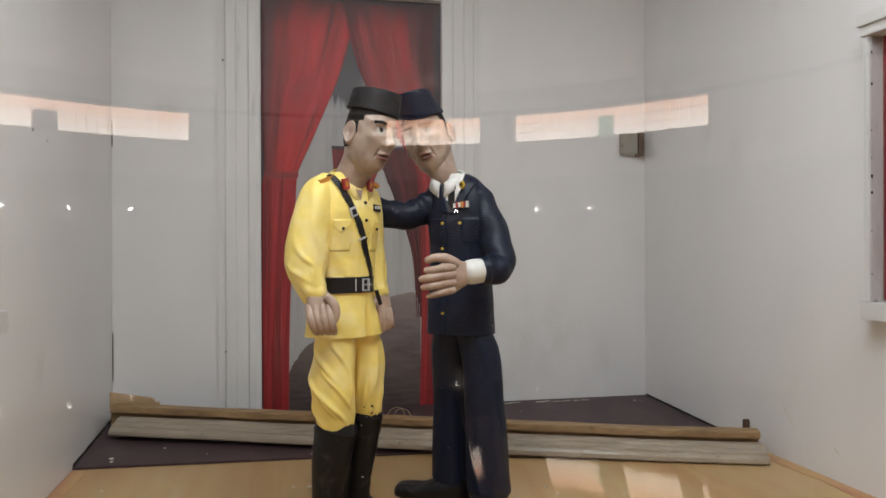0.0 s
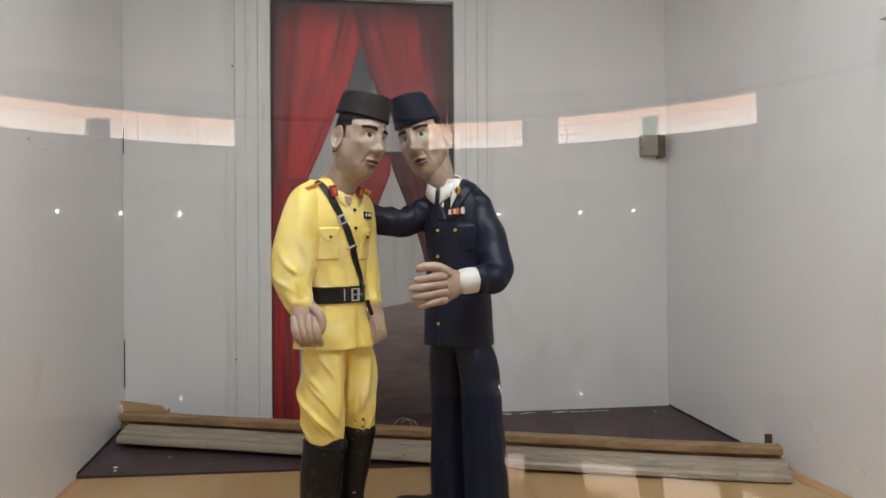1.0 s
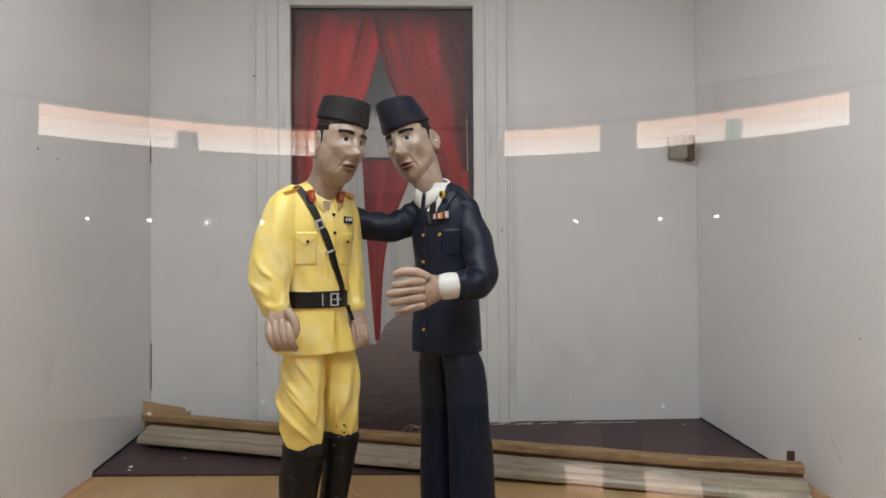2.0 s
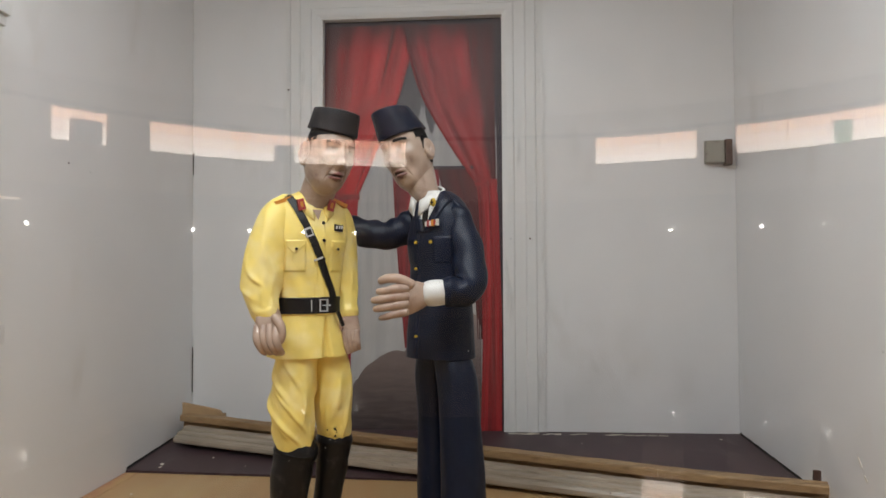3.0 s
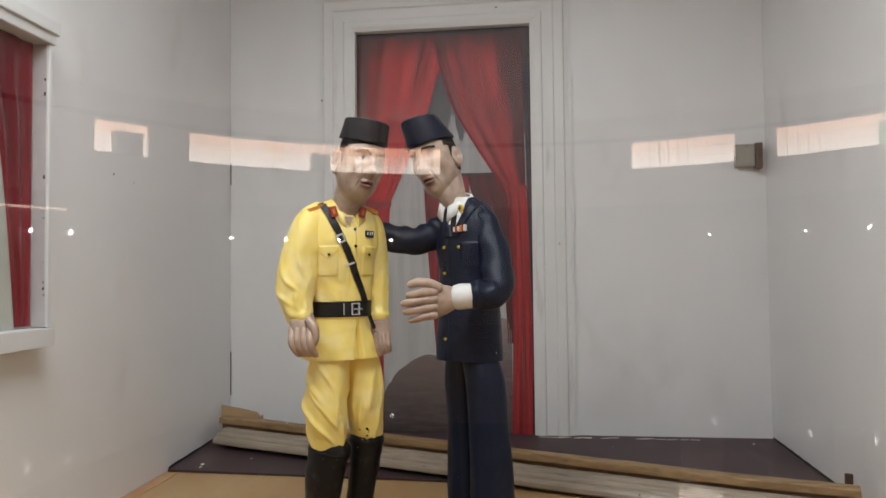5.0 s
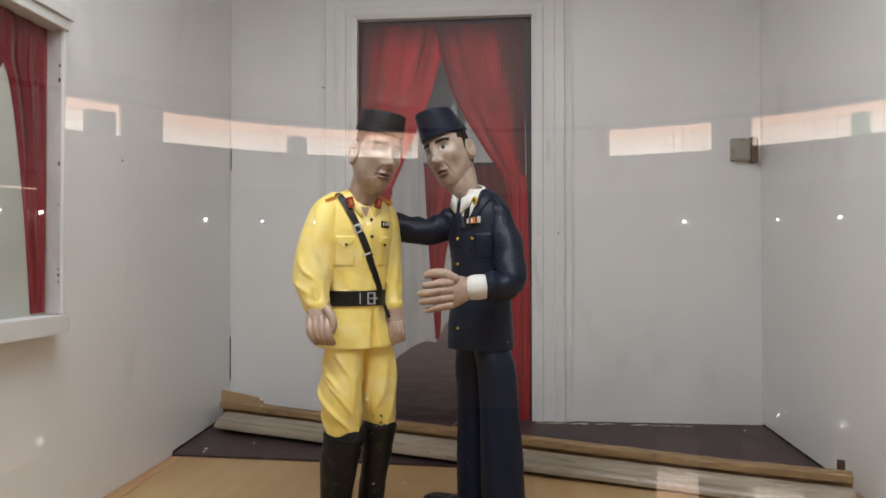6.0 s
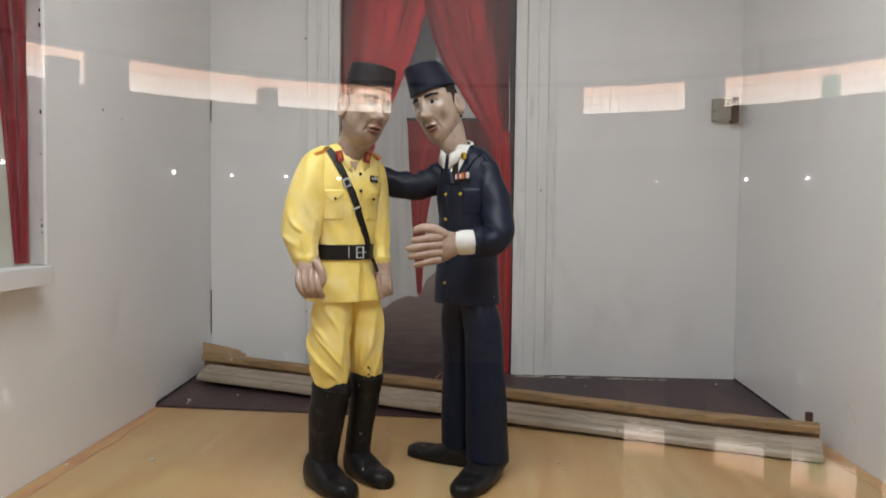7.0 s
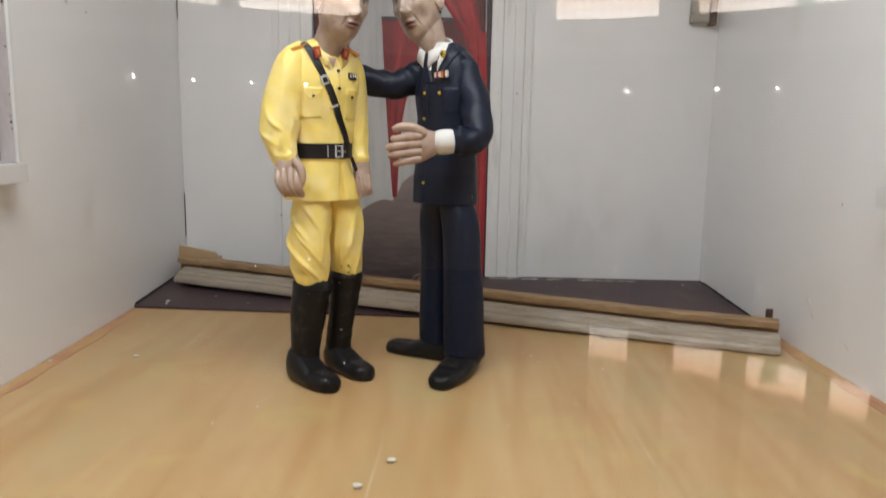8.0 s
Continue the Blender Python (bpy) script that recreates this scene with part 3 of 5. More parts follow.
def hall_angle(az, ex=0.33, ey=-0.03):
    """The angle on the hall's circle at which the pane mirrors the direction az (degrees) back to an eye at (ex, ey)."""
    a = math.radians(az)
    d = Vector((math.sin(a), math.cos(a)))
    h = Vector((ex, ey)) + d * ((pane_y(ex) - ey) / d.y)
    n = Vector(((h.x - MID_X) / BOW, 1)).normalized()
    d = d - 2 * d.dot(n) * n
    c = Vector((HALL_C.x, HALL_C.y))
    o = h - c
    k = -o.dot(d) + math.sqrt(o.dot(d) ** 2 - o.dot(o) + HALL_R ** 2)
    p = o + d * k
    return math.atan2(p.x, -p.y)


def hall_at(th, r, z):
    return Vector((HALL_C.x + r * math.sin(th), HALL_C.y - r * math.cos(th), z))


def arc(bm, th0, th1, z0, z1, r0, r1, step=0.06):
    n = max(1, int(abs(th1 - th0) / step))
    rings = []
    for i in range(n + 1):
        th = th0 + (th1 - th0) * i / n
        rings.append([bm.verts.new(hall_at(th, r, z)) for r, z in ((r0, z0), (r1, z0), (r1, z1), (r0, z1))])
    bm.faces.new(rings[0])
    bm.faces.new(rings[-1][::-1])
    for a, b in zip(rings, rings[1:]):
        for k in range(4):
            bm.faces.new((a[k], a[(k + 1) % 4], b[(k + 1) % 4], b[k]))


bm = bmesh.new()
cols = [LX0 - 0.028 + (RX0 - LX0 + 0.056) * i / 240 for i in range(241)]
strips = [[bm.verts.new((x, pane_y(x) + dy, z)) for dy, z in ((0, -0.028), (0.006, -0.028), (0.006, CEIL + 0.028), (0, CEIL + 0.028))] for x in cols]
for a, b in zip(strips, strips[1:]):
    for k in range(4):
        bm.faces.new((a[k], a[(k + 1) % 4], b[(k + 1) % 4], b[k]))
bm.faces.new(strips[0])
bm.faces.new(strips[-1][::-1])
thing("glass_front", bm, M_GLASS, "clear glass front pane of the display case", "glass", "structure").visible_shadow = False
END = math.acos(-(0.27 - HALL_C.y) / HALL_R)
# The four spans beyond 45 degrees are unseen windows added to brighten the case.
WINDOWS = [(-33.0, -29.4), (-26.6, -7.5), (7.15, 14.55), (17.25, 31.6), (45.5, 59.0), (61.5, 76.0), (-59.0, -45.5), (-76.0, -61.5)]
spans = sorted((hall_angle(a), hall_angle(b)) for a, b in WINDOWS)
bm = bmesh.new()
arc(bm, -END, END, 2.45, WIN_Z0, HALL_R, HALL_R + 0.2)
arc(bm, -END, END, WIN_Z1, HALL_TOP, HALL_R, HALL_R + 0.2)
prev = -END
for a, b in spans + [(END, END)]:
    if a - prev > 0.001:
        arc(bm, prev, a, WIN_Z0, WIN_Z1, HALL_R, HALL_R + 0.2)
    prev = b
thing("hall_wall_upper", bm, M_HALLUPPER, "cream upper wall of a round hall with high glass-block windows", "wall", "structure")
bm = bmesh.new()
arc(bm, -END, END, WIN_Z1 + 0.03, WIN_Z1 + 0.13, HALL_R - 0.10, HALL_R - 0.001)
thing("hall_cornice", bm, M_CORNICE, "thin dark cornice over the high hall windows", "cornice", "structure")
bm = bmesh.new()
arc(bm, -END, END, FLOOR_Z, 2.449, HALL_R - 0.03, HALL_R + 0.2)
thing("hall_wall_lower", bm, M_HALLWALL, "brown lower wall of the round hall", "wall", "structure")
half = HALL_R * math.sin(END)
bm = bmesh.new()
box(bm, HALL_C.x - half - 0.2, LX0 - 0.03, 0.28, 0.48, FLOOR_Z, HALL_TOP)
box(bm, RX0 + 0.03, HALL_C.x + half + 0.2, 0.28, 0.48, FLOOR_Z, HALL_TOP)
box(bm, LX0 - 0.03, RX0 + 0.03, 0.28, 0.48, CEIL + 0.03, HALL_TOP)
box(bm, LX0 - 0.03, RX0 + 0.03, 0.28, 0.48, FLOOR_Z, -0.03)
thing("hall_wall_front", bm, M_HALLWALL, "brown hall wall round the display case", "wall", "structure")
ring = [(hall_at(-END + 2 * END * i / 80, HALL_R + 0.2, 0).x, hall_at(-END + 2 * END * i / 80, HALL_R + 0.2, 0).y) for i in range(81)]
thing("hall_floor", quad_slab(ring, FLOOR_Z - 0.1, FLOOR_Z), M_HALLFLOOR, "polished brown tile floor of the hall", "floor", "structure")
# Unseen matte sheet, added to hide window reflections on this side of the floor.
thing("hall_reflection_mask", quad_slab([(-3.07, -1.4), (-3.07, -6.4), (1.7, -6.8), (0.72, -1.49)], FLOOR_Z, FLOOR_Z + 0.012), paint("reflection_mask_matte", (0.02, 0.018, 0.018), 0.95, 0.2, 8, bumpy=0.1, spec=0.0), "added dark matte sheet hiding reflections on the polished hall floor", "rug")
M_MASK_STRIP = paint("mask_strip_matte", (0.03, 0.026, 0.024), 0.95, 0.2, 8, bumpy=0.1, spec=0.0)
# added unseen strips along the camera's mirrored sight lines, to split the window reflections
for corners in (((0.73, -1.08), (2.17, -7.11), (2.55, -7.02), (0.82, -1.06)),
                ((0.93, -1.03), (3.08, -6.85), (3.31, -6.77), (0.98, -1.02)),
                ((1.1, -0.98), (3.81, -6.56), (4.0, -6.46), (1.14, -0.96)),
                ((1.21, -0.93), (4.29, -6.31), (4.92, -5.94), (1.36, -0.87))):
    thing("floor_mask_strip", quad_slab(corners, FLOOR_Z, FLOOR_Z + 0.010), M_MASK_STRIP, "added dark matte strip breaking reflections on the polished hall floor", "runner", group="hall runners")
thing("hall_ceiling", quad_slab(ring, HALL_TOP, HALL_TOP + 0.1), M_HALLCEIL, "off-white ceiling of the hall", "ceiling", "structure")
BLOCKS = []
for m in (M_DAY_LOW, M_DAY_MID, M_DAY_TOP):
    BLOCKS.append(mesh_of("glass_block", boxed(-0.110, 0.110, -0.032, 0.032, -0.114, 0.114, bevel=0.010), m))
for k, (a, b) in enumerate(spans):
    win = holder("window_%d" % (k + 3), hall_at((a + b) / 2, HALL_R + 0.1, WIN_Z0), "high glass-block window strip with daylight, outer four added to light the hall", "window", kind="structure")
    bm = bmesh.new()
    arc(bm, a, b, WIN_Z0, WIN_Z1, HALL_R + 0.13, HALL_R + 0.17)
    part("mortar", bm, M_GRID, win)
    cols = max(2, round((b - a) * HALL_R / 0.255))
    for i in range(cols):
        th = a + (b - a) * (i + 0.5) / cols
        for r, me in enumerate(BLOCKS):
            ob = new("glass_block", me)
            ob.parent = win
            ob.matrix_parent_inverse = Matrix.Translation(-win.location)
            ob.matrix_basis = Matrix.Translation(hall_at(th, HALL_R + 0.095, WIN_Z0 + 0.1285 + 0.2567 * r)) @ Matrix.Rotation(th, 4, "Z") @ Matrix.Diagonal(((b - a) * HALL_R / cols / 0.255, 1, 1, 1))
# downlights along the wall, a lamp tube, a sign and a duct before the windows
for az in (-37.1, -34.6, -23.65, -19.55, -15.5, -11.45, 12.95, 19.3, 23.3):
    th = hall_angle(az, 0.454, 0.028)
    at = hall_at(th, HALL_R - 0.25, 1.52)
    sp = holder("spotlight", at, "small round spotlight on a wall arm", "spotlight", "hall spotlights")
    bm = bmesh.new()
    bmesh.ops.create_uvsphere(bm, u_segments=12, v_segments=8, radius=0.047, matrix=Matrix.Translation(at))
    part("bulb", bm, M_SPOT, sp)
    bm = bmesh.new()
    arc(bm, th - 0.002, th + 0.002, 1.58, 1.63, HALL_R - 0.3, HALL_R - 0.001)
    part("arm", bm, M_DARKMETAL, sp)
bm = bmesh.new()
arc(bm, hall_angle(-42, 0.445, 0.01), hall_angle(-34.7, 0.445, 0.01), 2.02, 2.07, HALL_R - 0.12, HALL_R - 0.05)
thing("tube_lamp", bm, M_TUBE, "orange glowing tube lamp along the hall wall", "lamp")
for az0, az1, z0, z1, m, nm, lb in ((23.85, 24.75, 3.60, 4.12, M_SIGN, "hall_sign", "green and grey sign before the window"), (-17.7, -16.35, 3.60, 4.05, M_HALLWALL, "wall_cabinet", "small grey cabinet before the window"),
                                    (-31.9, -30.1, 3.60, 4.12, M_HALLWALL, "wall_cabinet", "grey rounded cabinet before the window")):
    bm = bmesh.new()
    arc(bm, hall_angle(az0), hall_angle(az1), z0 - 0.12, z1 - 0.12, HALL_R - 0.25, HALL_R - 0.001)
    thing(nm, bm, m, lb, "cabinet" if "cab" in nm else "sign")

# ---------------------------------------------------------------- the stacked battens across the floor
P_L, P_R = Vector((-0.424, 1.926, 0.0)), Vector((1.006, 1.462, 0.0))
along = (P_R - P_L).normalized()
front = Vector((along.y, -along.x, 0))
upv = Vector((0, 0, 1))
lift = 0.022


def batten(name, prof, shift, z0, mat, label, a=0.0, b=1.0, seed=1):
    bm = bmesh.new()
    rings = []
    n = 70
    for i in range(n + 1):
        t = a + (b - a) * i / n
        base = P_L.lerp(P_R, t) + front * shift
        z = z0 + lift * max(0.0, 1 - t / 0.85)
        wob = Vector((0, 0, 0.0012 * noise.noise((t * 9, seed, 0)))) + front * 0.0015 * noise.noise((t * 7, seed, 5))
        ring = []
        for k, (o, u) in enumerate(prof):
            chip = 0.0012 * noise.noise((t * 60, k * 3.1, seed))
            ring.append(bm.verts.new(base + front * (o + chip) + upv * (z + u + chip) + wob))
        rings.append(ring)
    m = len(prof)
    bm.faces.new(rings[0])
    bm.faces.new(rings[-1][::-1])
    for r0, r1 in zip(rings, rings[1:]):
        for k in range(m):
            bm.faces.new((r0[k], r0[(k + 1) % m], r1[(k + 1) % m], r1[k]))
    return thing(name, bm, mat, label, "batten", group="battens on the floor")


batten("wooden_plank", [(-0.018, 0.0), (-0.018, 0.050), (-0.016, 0.053), (0.016, 0.053), (0.018, 0.050), (0.018, 0.0375), (0.016, 0.0365), (0.004, 0.0365), (0.004, 0.0)], 0.0, 0.005, M_PLANK,
       "aged brown wooden plank lying on the dark floor", -0.018, 1.0, 1)
batten("wooden_moulding", [(0.0, 0.0), (0.0, 0.031), (0.003, 0.034), (0.022, 0.033), (0.026, 0.030), (0.028, 0.026), (0.040, 0.0245), (0.046, 0.022), (0.047, 0.018), (0.054, 0.016), (0.058, 0.011), (0.059, 0.003), (0.057, 0.0)],
       0.0235, 0.003, M_MOULD, "weathered grey profiled moulding lying before the plank", 0.006, 1.0, 2)
# packing block under the raised end
thing("packing_block", boxed(-0.40, -0.36, 1.902, 1.926, 0.004, 0.021), M_OFFCUT, "small wooden block under the battens", "block")
bm = bmesh.new()
prism(bm, [(-0.462, 0.060), (-0.462, 0.108), (-0.40, 0.097), (-0.360, 0.089), (-0.352, 0.078), (-0.343, 0.083), (-0.346, 0.060)], 1.946, 1.955)
box(bm, -0.459, -0.350, 1.948, 1.953, 0.004, 0.0605)
thing("plywood_offcut", bm, M_OFFCUT, "torn plywood offcut standing behind the plank", "offcut")
bm = bmesh.new()
box(bm, 0.993, 1.006, 1.492, 1.501, 0.0, 0.074, bevel=0.001)
thing("wooden_peg", bm, M_CARD, "dark brown wooden peg behind the plank", "peg")

# ---------------------------------------------------------------- corner box, nails, crumbs, straw
cb = holder("junction_box", (0.99, BACK, 0.742), "dull metal junction box with a rusty bracket in the corner", "junction box")
part("case", boxed(0.945, 0.994, BACK - 0.022, BACK - 0.0003, 0.744, 0.804, bevel=0.002), M_BOX, cb)
part("lid", boxed(0.949, 0.990, BACK - 0.0245, BACK - 0.0222, 0.748, 0.800, bevel=0.001), M_BOX, cb)
part("bracket", boxed(0.9945, 1.012, BACK - 0.03, BACK - 0.0003, 0.738, 0.806, bevel=0.0015), M_RUST, cb, "rusty metal bracket")
part("screw", boxed(1.0, 1.006, BACK - 0.032, BACK - 0.0302, 0.765, 0.779, bevel=0.0005), M_CARD, cb)


def nail(x, y, z, axis, r=0.0028):
    bm = bmesh.new()
    bmesh.ops.create_cone(bm, cap_ends=True, segments=10, radius1=r, radius2=r * 0.6, depth=0.0016)
    rot = {"y": pose(0, 0, 0, 90, 0, 0), "x": pose(0, 0, 0, 0, 90, 0), "-x": pose(0, 0, 0, 0, -90, 0)}[axis]
    bm.transform(Matrix.Translation((x, y, z)) @ rot)
    thing("nail", bm, M_CARD, "small dark nail head", "nail", group="nails")


for x, z in ((0.476, 0.546), (0.424, 0.546), (-0.195, 0.97), (-0.19, 0.19), (0.31, 1.214)):
    nail(x, BACK - 0.0175, z, "y")
nail(lx(1.45) + 0.0008, 1.42, 0.68, "x", 0.003)
nail(lx(1.50) + 0.0008, 1.50, 0.672, "x", 0.0016)
nail(rx(1.45) - 0.0008, 1.33, 0.32, "-x", 0.0018)
for t in (0.42, 0.47, 0.55, 0.63, 0.74, 0.86, 0.93, 0.30, 0.16):
    p = P_L.lerp(P_R, t) + front * 0.0795
    nail(p.x, p.y, 0.0165 + lift * max(0.0, 1 - t / 0.85), "y", 0.0022)
rnd = random.Random(11)


def crumb(x, y, z, r, mat=M_CHIP):
    bm = bmesh.new()
    bmesh.ops.create_icosphere(bm, subdivisions=1, radius=r)
    for v in bm.verts:
        v.co = Vector((v.co.x * rnd.uniform(0.7, 1.5), v.co.y * rnd.uniform(0.6, 1.2), max(-0.4 * r, v.co.z * 0.4)))
    bm.transform(Matrix.Translation((x, y, z + 0.4 * r)) @ pose(0, 0, 0, 0, 0, rnd.uniform(0, 360)))
    thing("plaster_crumb", bm, mat, "white crumb of plaster on the floor", "crumb", group="plaster crumbs")


for x, y, r in ((0.233, 0.87, 0.007), (0.196, 0.796, 0.007), (-0.302, 1.288, 0.006), (-0.446, 1.246, 0.005), (0.47, 1.35, 0.004), (0.455, 1.37, 0.003), (0.48, 1.31, 0.0035), (0.02, 1.44, 0.007), (-0.01, 1.45, 0.004),
                (0.12, 1.50, 0.004), (0.52, 1.10, 0.003), (0.6, 1.28, 0.003), (0.0, 1.05, 0.003), (-0.2, 1.42, 0.003), (-0.05, 0.98, 0.003), (0.40, 1.0, 0.003), (-0.37, 1.5, 0.0035)):
    crumb(x, y, 0.0, r)
for x, y, r in ((-0.40, 1.70, 0.006), (-0.395, 1.68, 0.004), (-0.30, 1.76, 0.003), (0.03, 1.66, 0.004), (0.20, 1.68, 0.003), (1.0, 1.66, 0.005), (0.96, 1.98, 0.004), (0.6, 1.93, 0.002), (-0.2, 1.70, 0.002)):
    crumb(x, y, rear_z(y), r)
# flakes of white paint along the foot of the back wall
for i in range(22):
    x = 0.42 + 0.42 * rnd.random() ** 1.3
    w = rnd.uniform(0.004, 0.016)
    bm = boxed(-w, w, -0.002, 0.002, 0, 0.0012)
    bm.transform(Matrix.Translation((x, BACK - 0.024 - rnd.uniform(0, 0.012), rear_z(BACK - 0.024) + 0.0003)) @ pose(0, 0, 0, 0, 0, rnd.uniform(-12, 12)))
    thing("paint_flake", bm, M_CHIP, "white paint flake at the foot of the wall", "flake", group="paint flakes")
# scraped plaster ridge on the side wall
for y, z, s in ((1.42, 0.11, 0.010), (1.40, 0.085, 0.007), (1.27, 0.06, 0.008)):
    bm = boxed(-0.0012, 0.0, -s, s, -0.0015, 0.0015)
    bm.transform(Matrix.Translation((rx(y) - 0.0002, y, z)) @ pose(0, 0, 0, rnd.uniform(20, 50), 0, 0))
    thing("plaster_scrape", bm, M_CHIP, "raised scrape in the wall plaster", "scrape", group="plaster scrapes")
cu = bpy.data.curves.new("straw_curl", "CURVE")
cu.dimensions, cu.bevel_depth = "3D", 0.0008
for pts in ([(0.205, 1.722, 0.068), (0.216, 1.720, 0.084), (0.238, 1.714, 0.087), (0.248, 1.711, 0.067)], [(0.222, 1.719, 0.068), (0.227, 1.717, 0.081), (0.250, 1.710, 0.084), (0.263, 1.707, 0.066)]):
    s = cu.splines.new("BEZIER")
    s.bezier_points.add(len(pts) - 1)
    for b, p in zip(s.bezier_points, pts):
        b.co, b.handle_left_type, b.handle_right_type = p, "AUTO", "AUTO"
cu.materials.append(M_STRAW)
tagged(new("straw_curl", cu), "curled pale straw caught on the plank", "straw")

# ---------------------------------------------------------------- the two painted figures
# Paler patches: brushed paint, with highlight streaks put into the colour too.
M_YELLOW = paint("glossy_yellow_paint", (0.85, 0.645, 0.165), 0.50, 0.18, 40, bumpy=0.10, stain=(0.86, 0.74, 0.40), stain_at=(0.46, 0.80), coat=0.05)
M_SKIN = paint("brown_skin_paint", (0.43, 0.305, 0.23), 0.38, 0.18, 60, bumpy=0.14, coat=0.06, stain=(0.29, 0.17, 0.125), stain_at=(0.50, 0.72))
# Darker than the hands' skin: shade from overhead put into the face colour.
M_FACE = paint("shaded_face_paint", (0.375, 0.275, 0.21), 0.30, 0.20, 60, bumpy=0.16, coat=0.06, stain=(0.20, 0.12, 0.09), stain_at=(0.50, 0.72))
# Navy flecks: chipped specks, plus bright highlights put into the colour.
M_NAVY = paint("navy_black_paint", (0.006, 0.010, 0.024), 0.42, 0.3, 70, bumpy=0.18, stain=(0.012, 0.018, 0.034), stain_at=(0.55, 0.75), spec=0.22, fleck=((0.28, 0.28, 0.30), 90.0, 0.765))
M_BOOT = paint("black_boot_paint", (0.008, 0.007, 0.007), 0.36, 0.3, 70, bumpy=0.2, stain=(0.050, 0.045, 0.042), stain_at=(0.55, 0.75), spec=0.25, fleck=((0.36, 0.34, 0.32), 110.0, 0.735))
M_STRAP = paint("black_strap_paint", (0.010, 0.009, 0.009), 0.4, 0.2, 80, bumpy=0.1, spec=0.25)
M_CAP = paint("dark_cap_paint", (0.011, 0.011, 0.013), 0.5, 0.25, 60, bumpy=0.12, spec=0.22)
M_HAIR = paint("black_hair_paint", (0.010, 0.009, 0.009), 0.6, 0.2, 80, bumpy=0.3, spec=0.12)
M_LIP = paint("brown_lip_paint", (0.19, 0.075, 0.06), 0.35, 0.1, 80)
M_EYEWHITE = paint("eye_white_paint", (0.44, 0.40, 0.34), 0.5, 0.05, 80, spec=0.2)
M_SHIRT = paint("white_shirt_paint", (0.68, 0.66, 0.62), 0.45, 0.05, 60, bumpy=0.08)
M_SILVER = paint("silver_paint", (0.5, 0.5, 0.5), 0.3, 0.1, 80)
M_GOLD = paint("gold_paint", (0.55, 0.36, 0.03), 0.35, 0.1, 80)
M_ORANGE = paint("orange_braid_paint", (0.60, 0.24, 0.03), 0.45, 0.2, 120)
M_RED = paint("red_tab_paint", (0.36, 0.035, 0.03), 0.45, 0.1, 80)
MATS = [M_YELLOW, M_SKIN, M_NAVY, M_BOOT, M_STRAP, M_CAP, M_HAIR, M_LIP, M_EYEWHITE, M_SHIRT, M_SILVER, M_GOLD, M_ORANGE, M_RED, M_FACE]
YELLOW, SKIN, NAVY, BOOT, STRAP, CAP, HAIR, LIP, EYEW, SHIRT, SILVER, GOLD, ORANGE, RED, FACE = range(15)


def spline(keys, t):
    """Smooth value at t (0 to 1) through equally spaced keys."""
    k = np.array(keys, dtype=float)
    f = t * (len(k) - 1)
    i = min(int(f), len(k) - 2)
    u = f - i
    p0, p1, p2, p3 = k[max(i - 1, 0)], k[i], k[i + 1], k[min(i + 2, len(k) - 1)]
    return 0.5 * ((2 * p1) + (p2 - p0) * u + (2 * p0 - 5 * p1 + 4 * p2 - p3) * u * u + (3 * p1 - p0 - 3 * p2 + p3) * u ** 3)


def body_tube(bm, keys, m, rows, cols, matf, disp=None, power=2.0):
    """An upright body: keys (x, y, z, half width, half depth) from top to bottom; matf and disp take (local point, angle, t)."""
    rings = []
    for i in range(rows + 1):
        t = i / rows
        cx, cy, cz, a, b = spline(keys, t)
        ring = []
        for j in range(cols):
            th = 2 * math.pi * j / cols
            c, s = math.cos(th), math.sin(th)
            r = (abs(c) ** power + abs(s) ** power) ** (-1 / power)
            d = disp((cx + a * r * c, cy + b * r * s, cz), th, t) if disp else 0.0
            d += 0.0006 * noise.noise((a * c * 60, b * s * 60, cz * 60)) + 0.0002 * noise.noise((a * c * 200, b * s * 200, cz * 200 + 9))
            ring.append((Vector((cx + (a + d) * r * c, cy + (b + d) * r * s, cz)), th, t))
        rings.append(ring)
    vs = [[bm.verts.new(m @ p) for p, _, _ in ring] for ring in rings]
    for i in range(rows):
        for j in range(cols):
            k = (j + 1) % cols
            f = bm.faces.new((vs[i][j], vs[i][k], vs[i + 1][k], vs[i + 1][j]))
            mid = (rings[i][j][0] + rings[i + 1][k][0]) / 2
            f.material_index = matf(mid, (rings[i][j][1] + math.pi / cols), (rings[i][j][2] + rings[i + 1][j][2]) / 2)
            f.smooth = True
    for ring, idx in ((vs[0], 0), (vs[-1], -1)):
        f = bm.faces.new(ring)
        f.material_index = matf(sum((p for p, _, _ in rings[idx]), Vector()) / cols, 0, 0 if idx == 0 else 1)


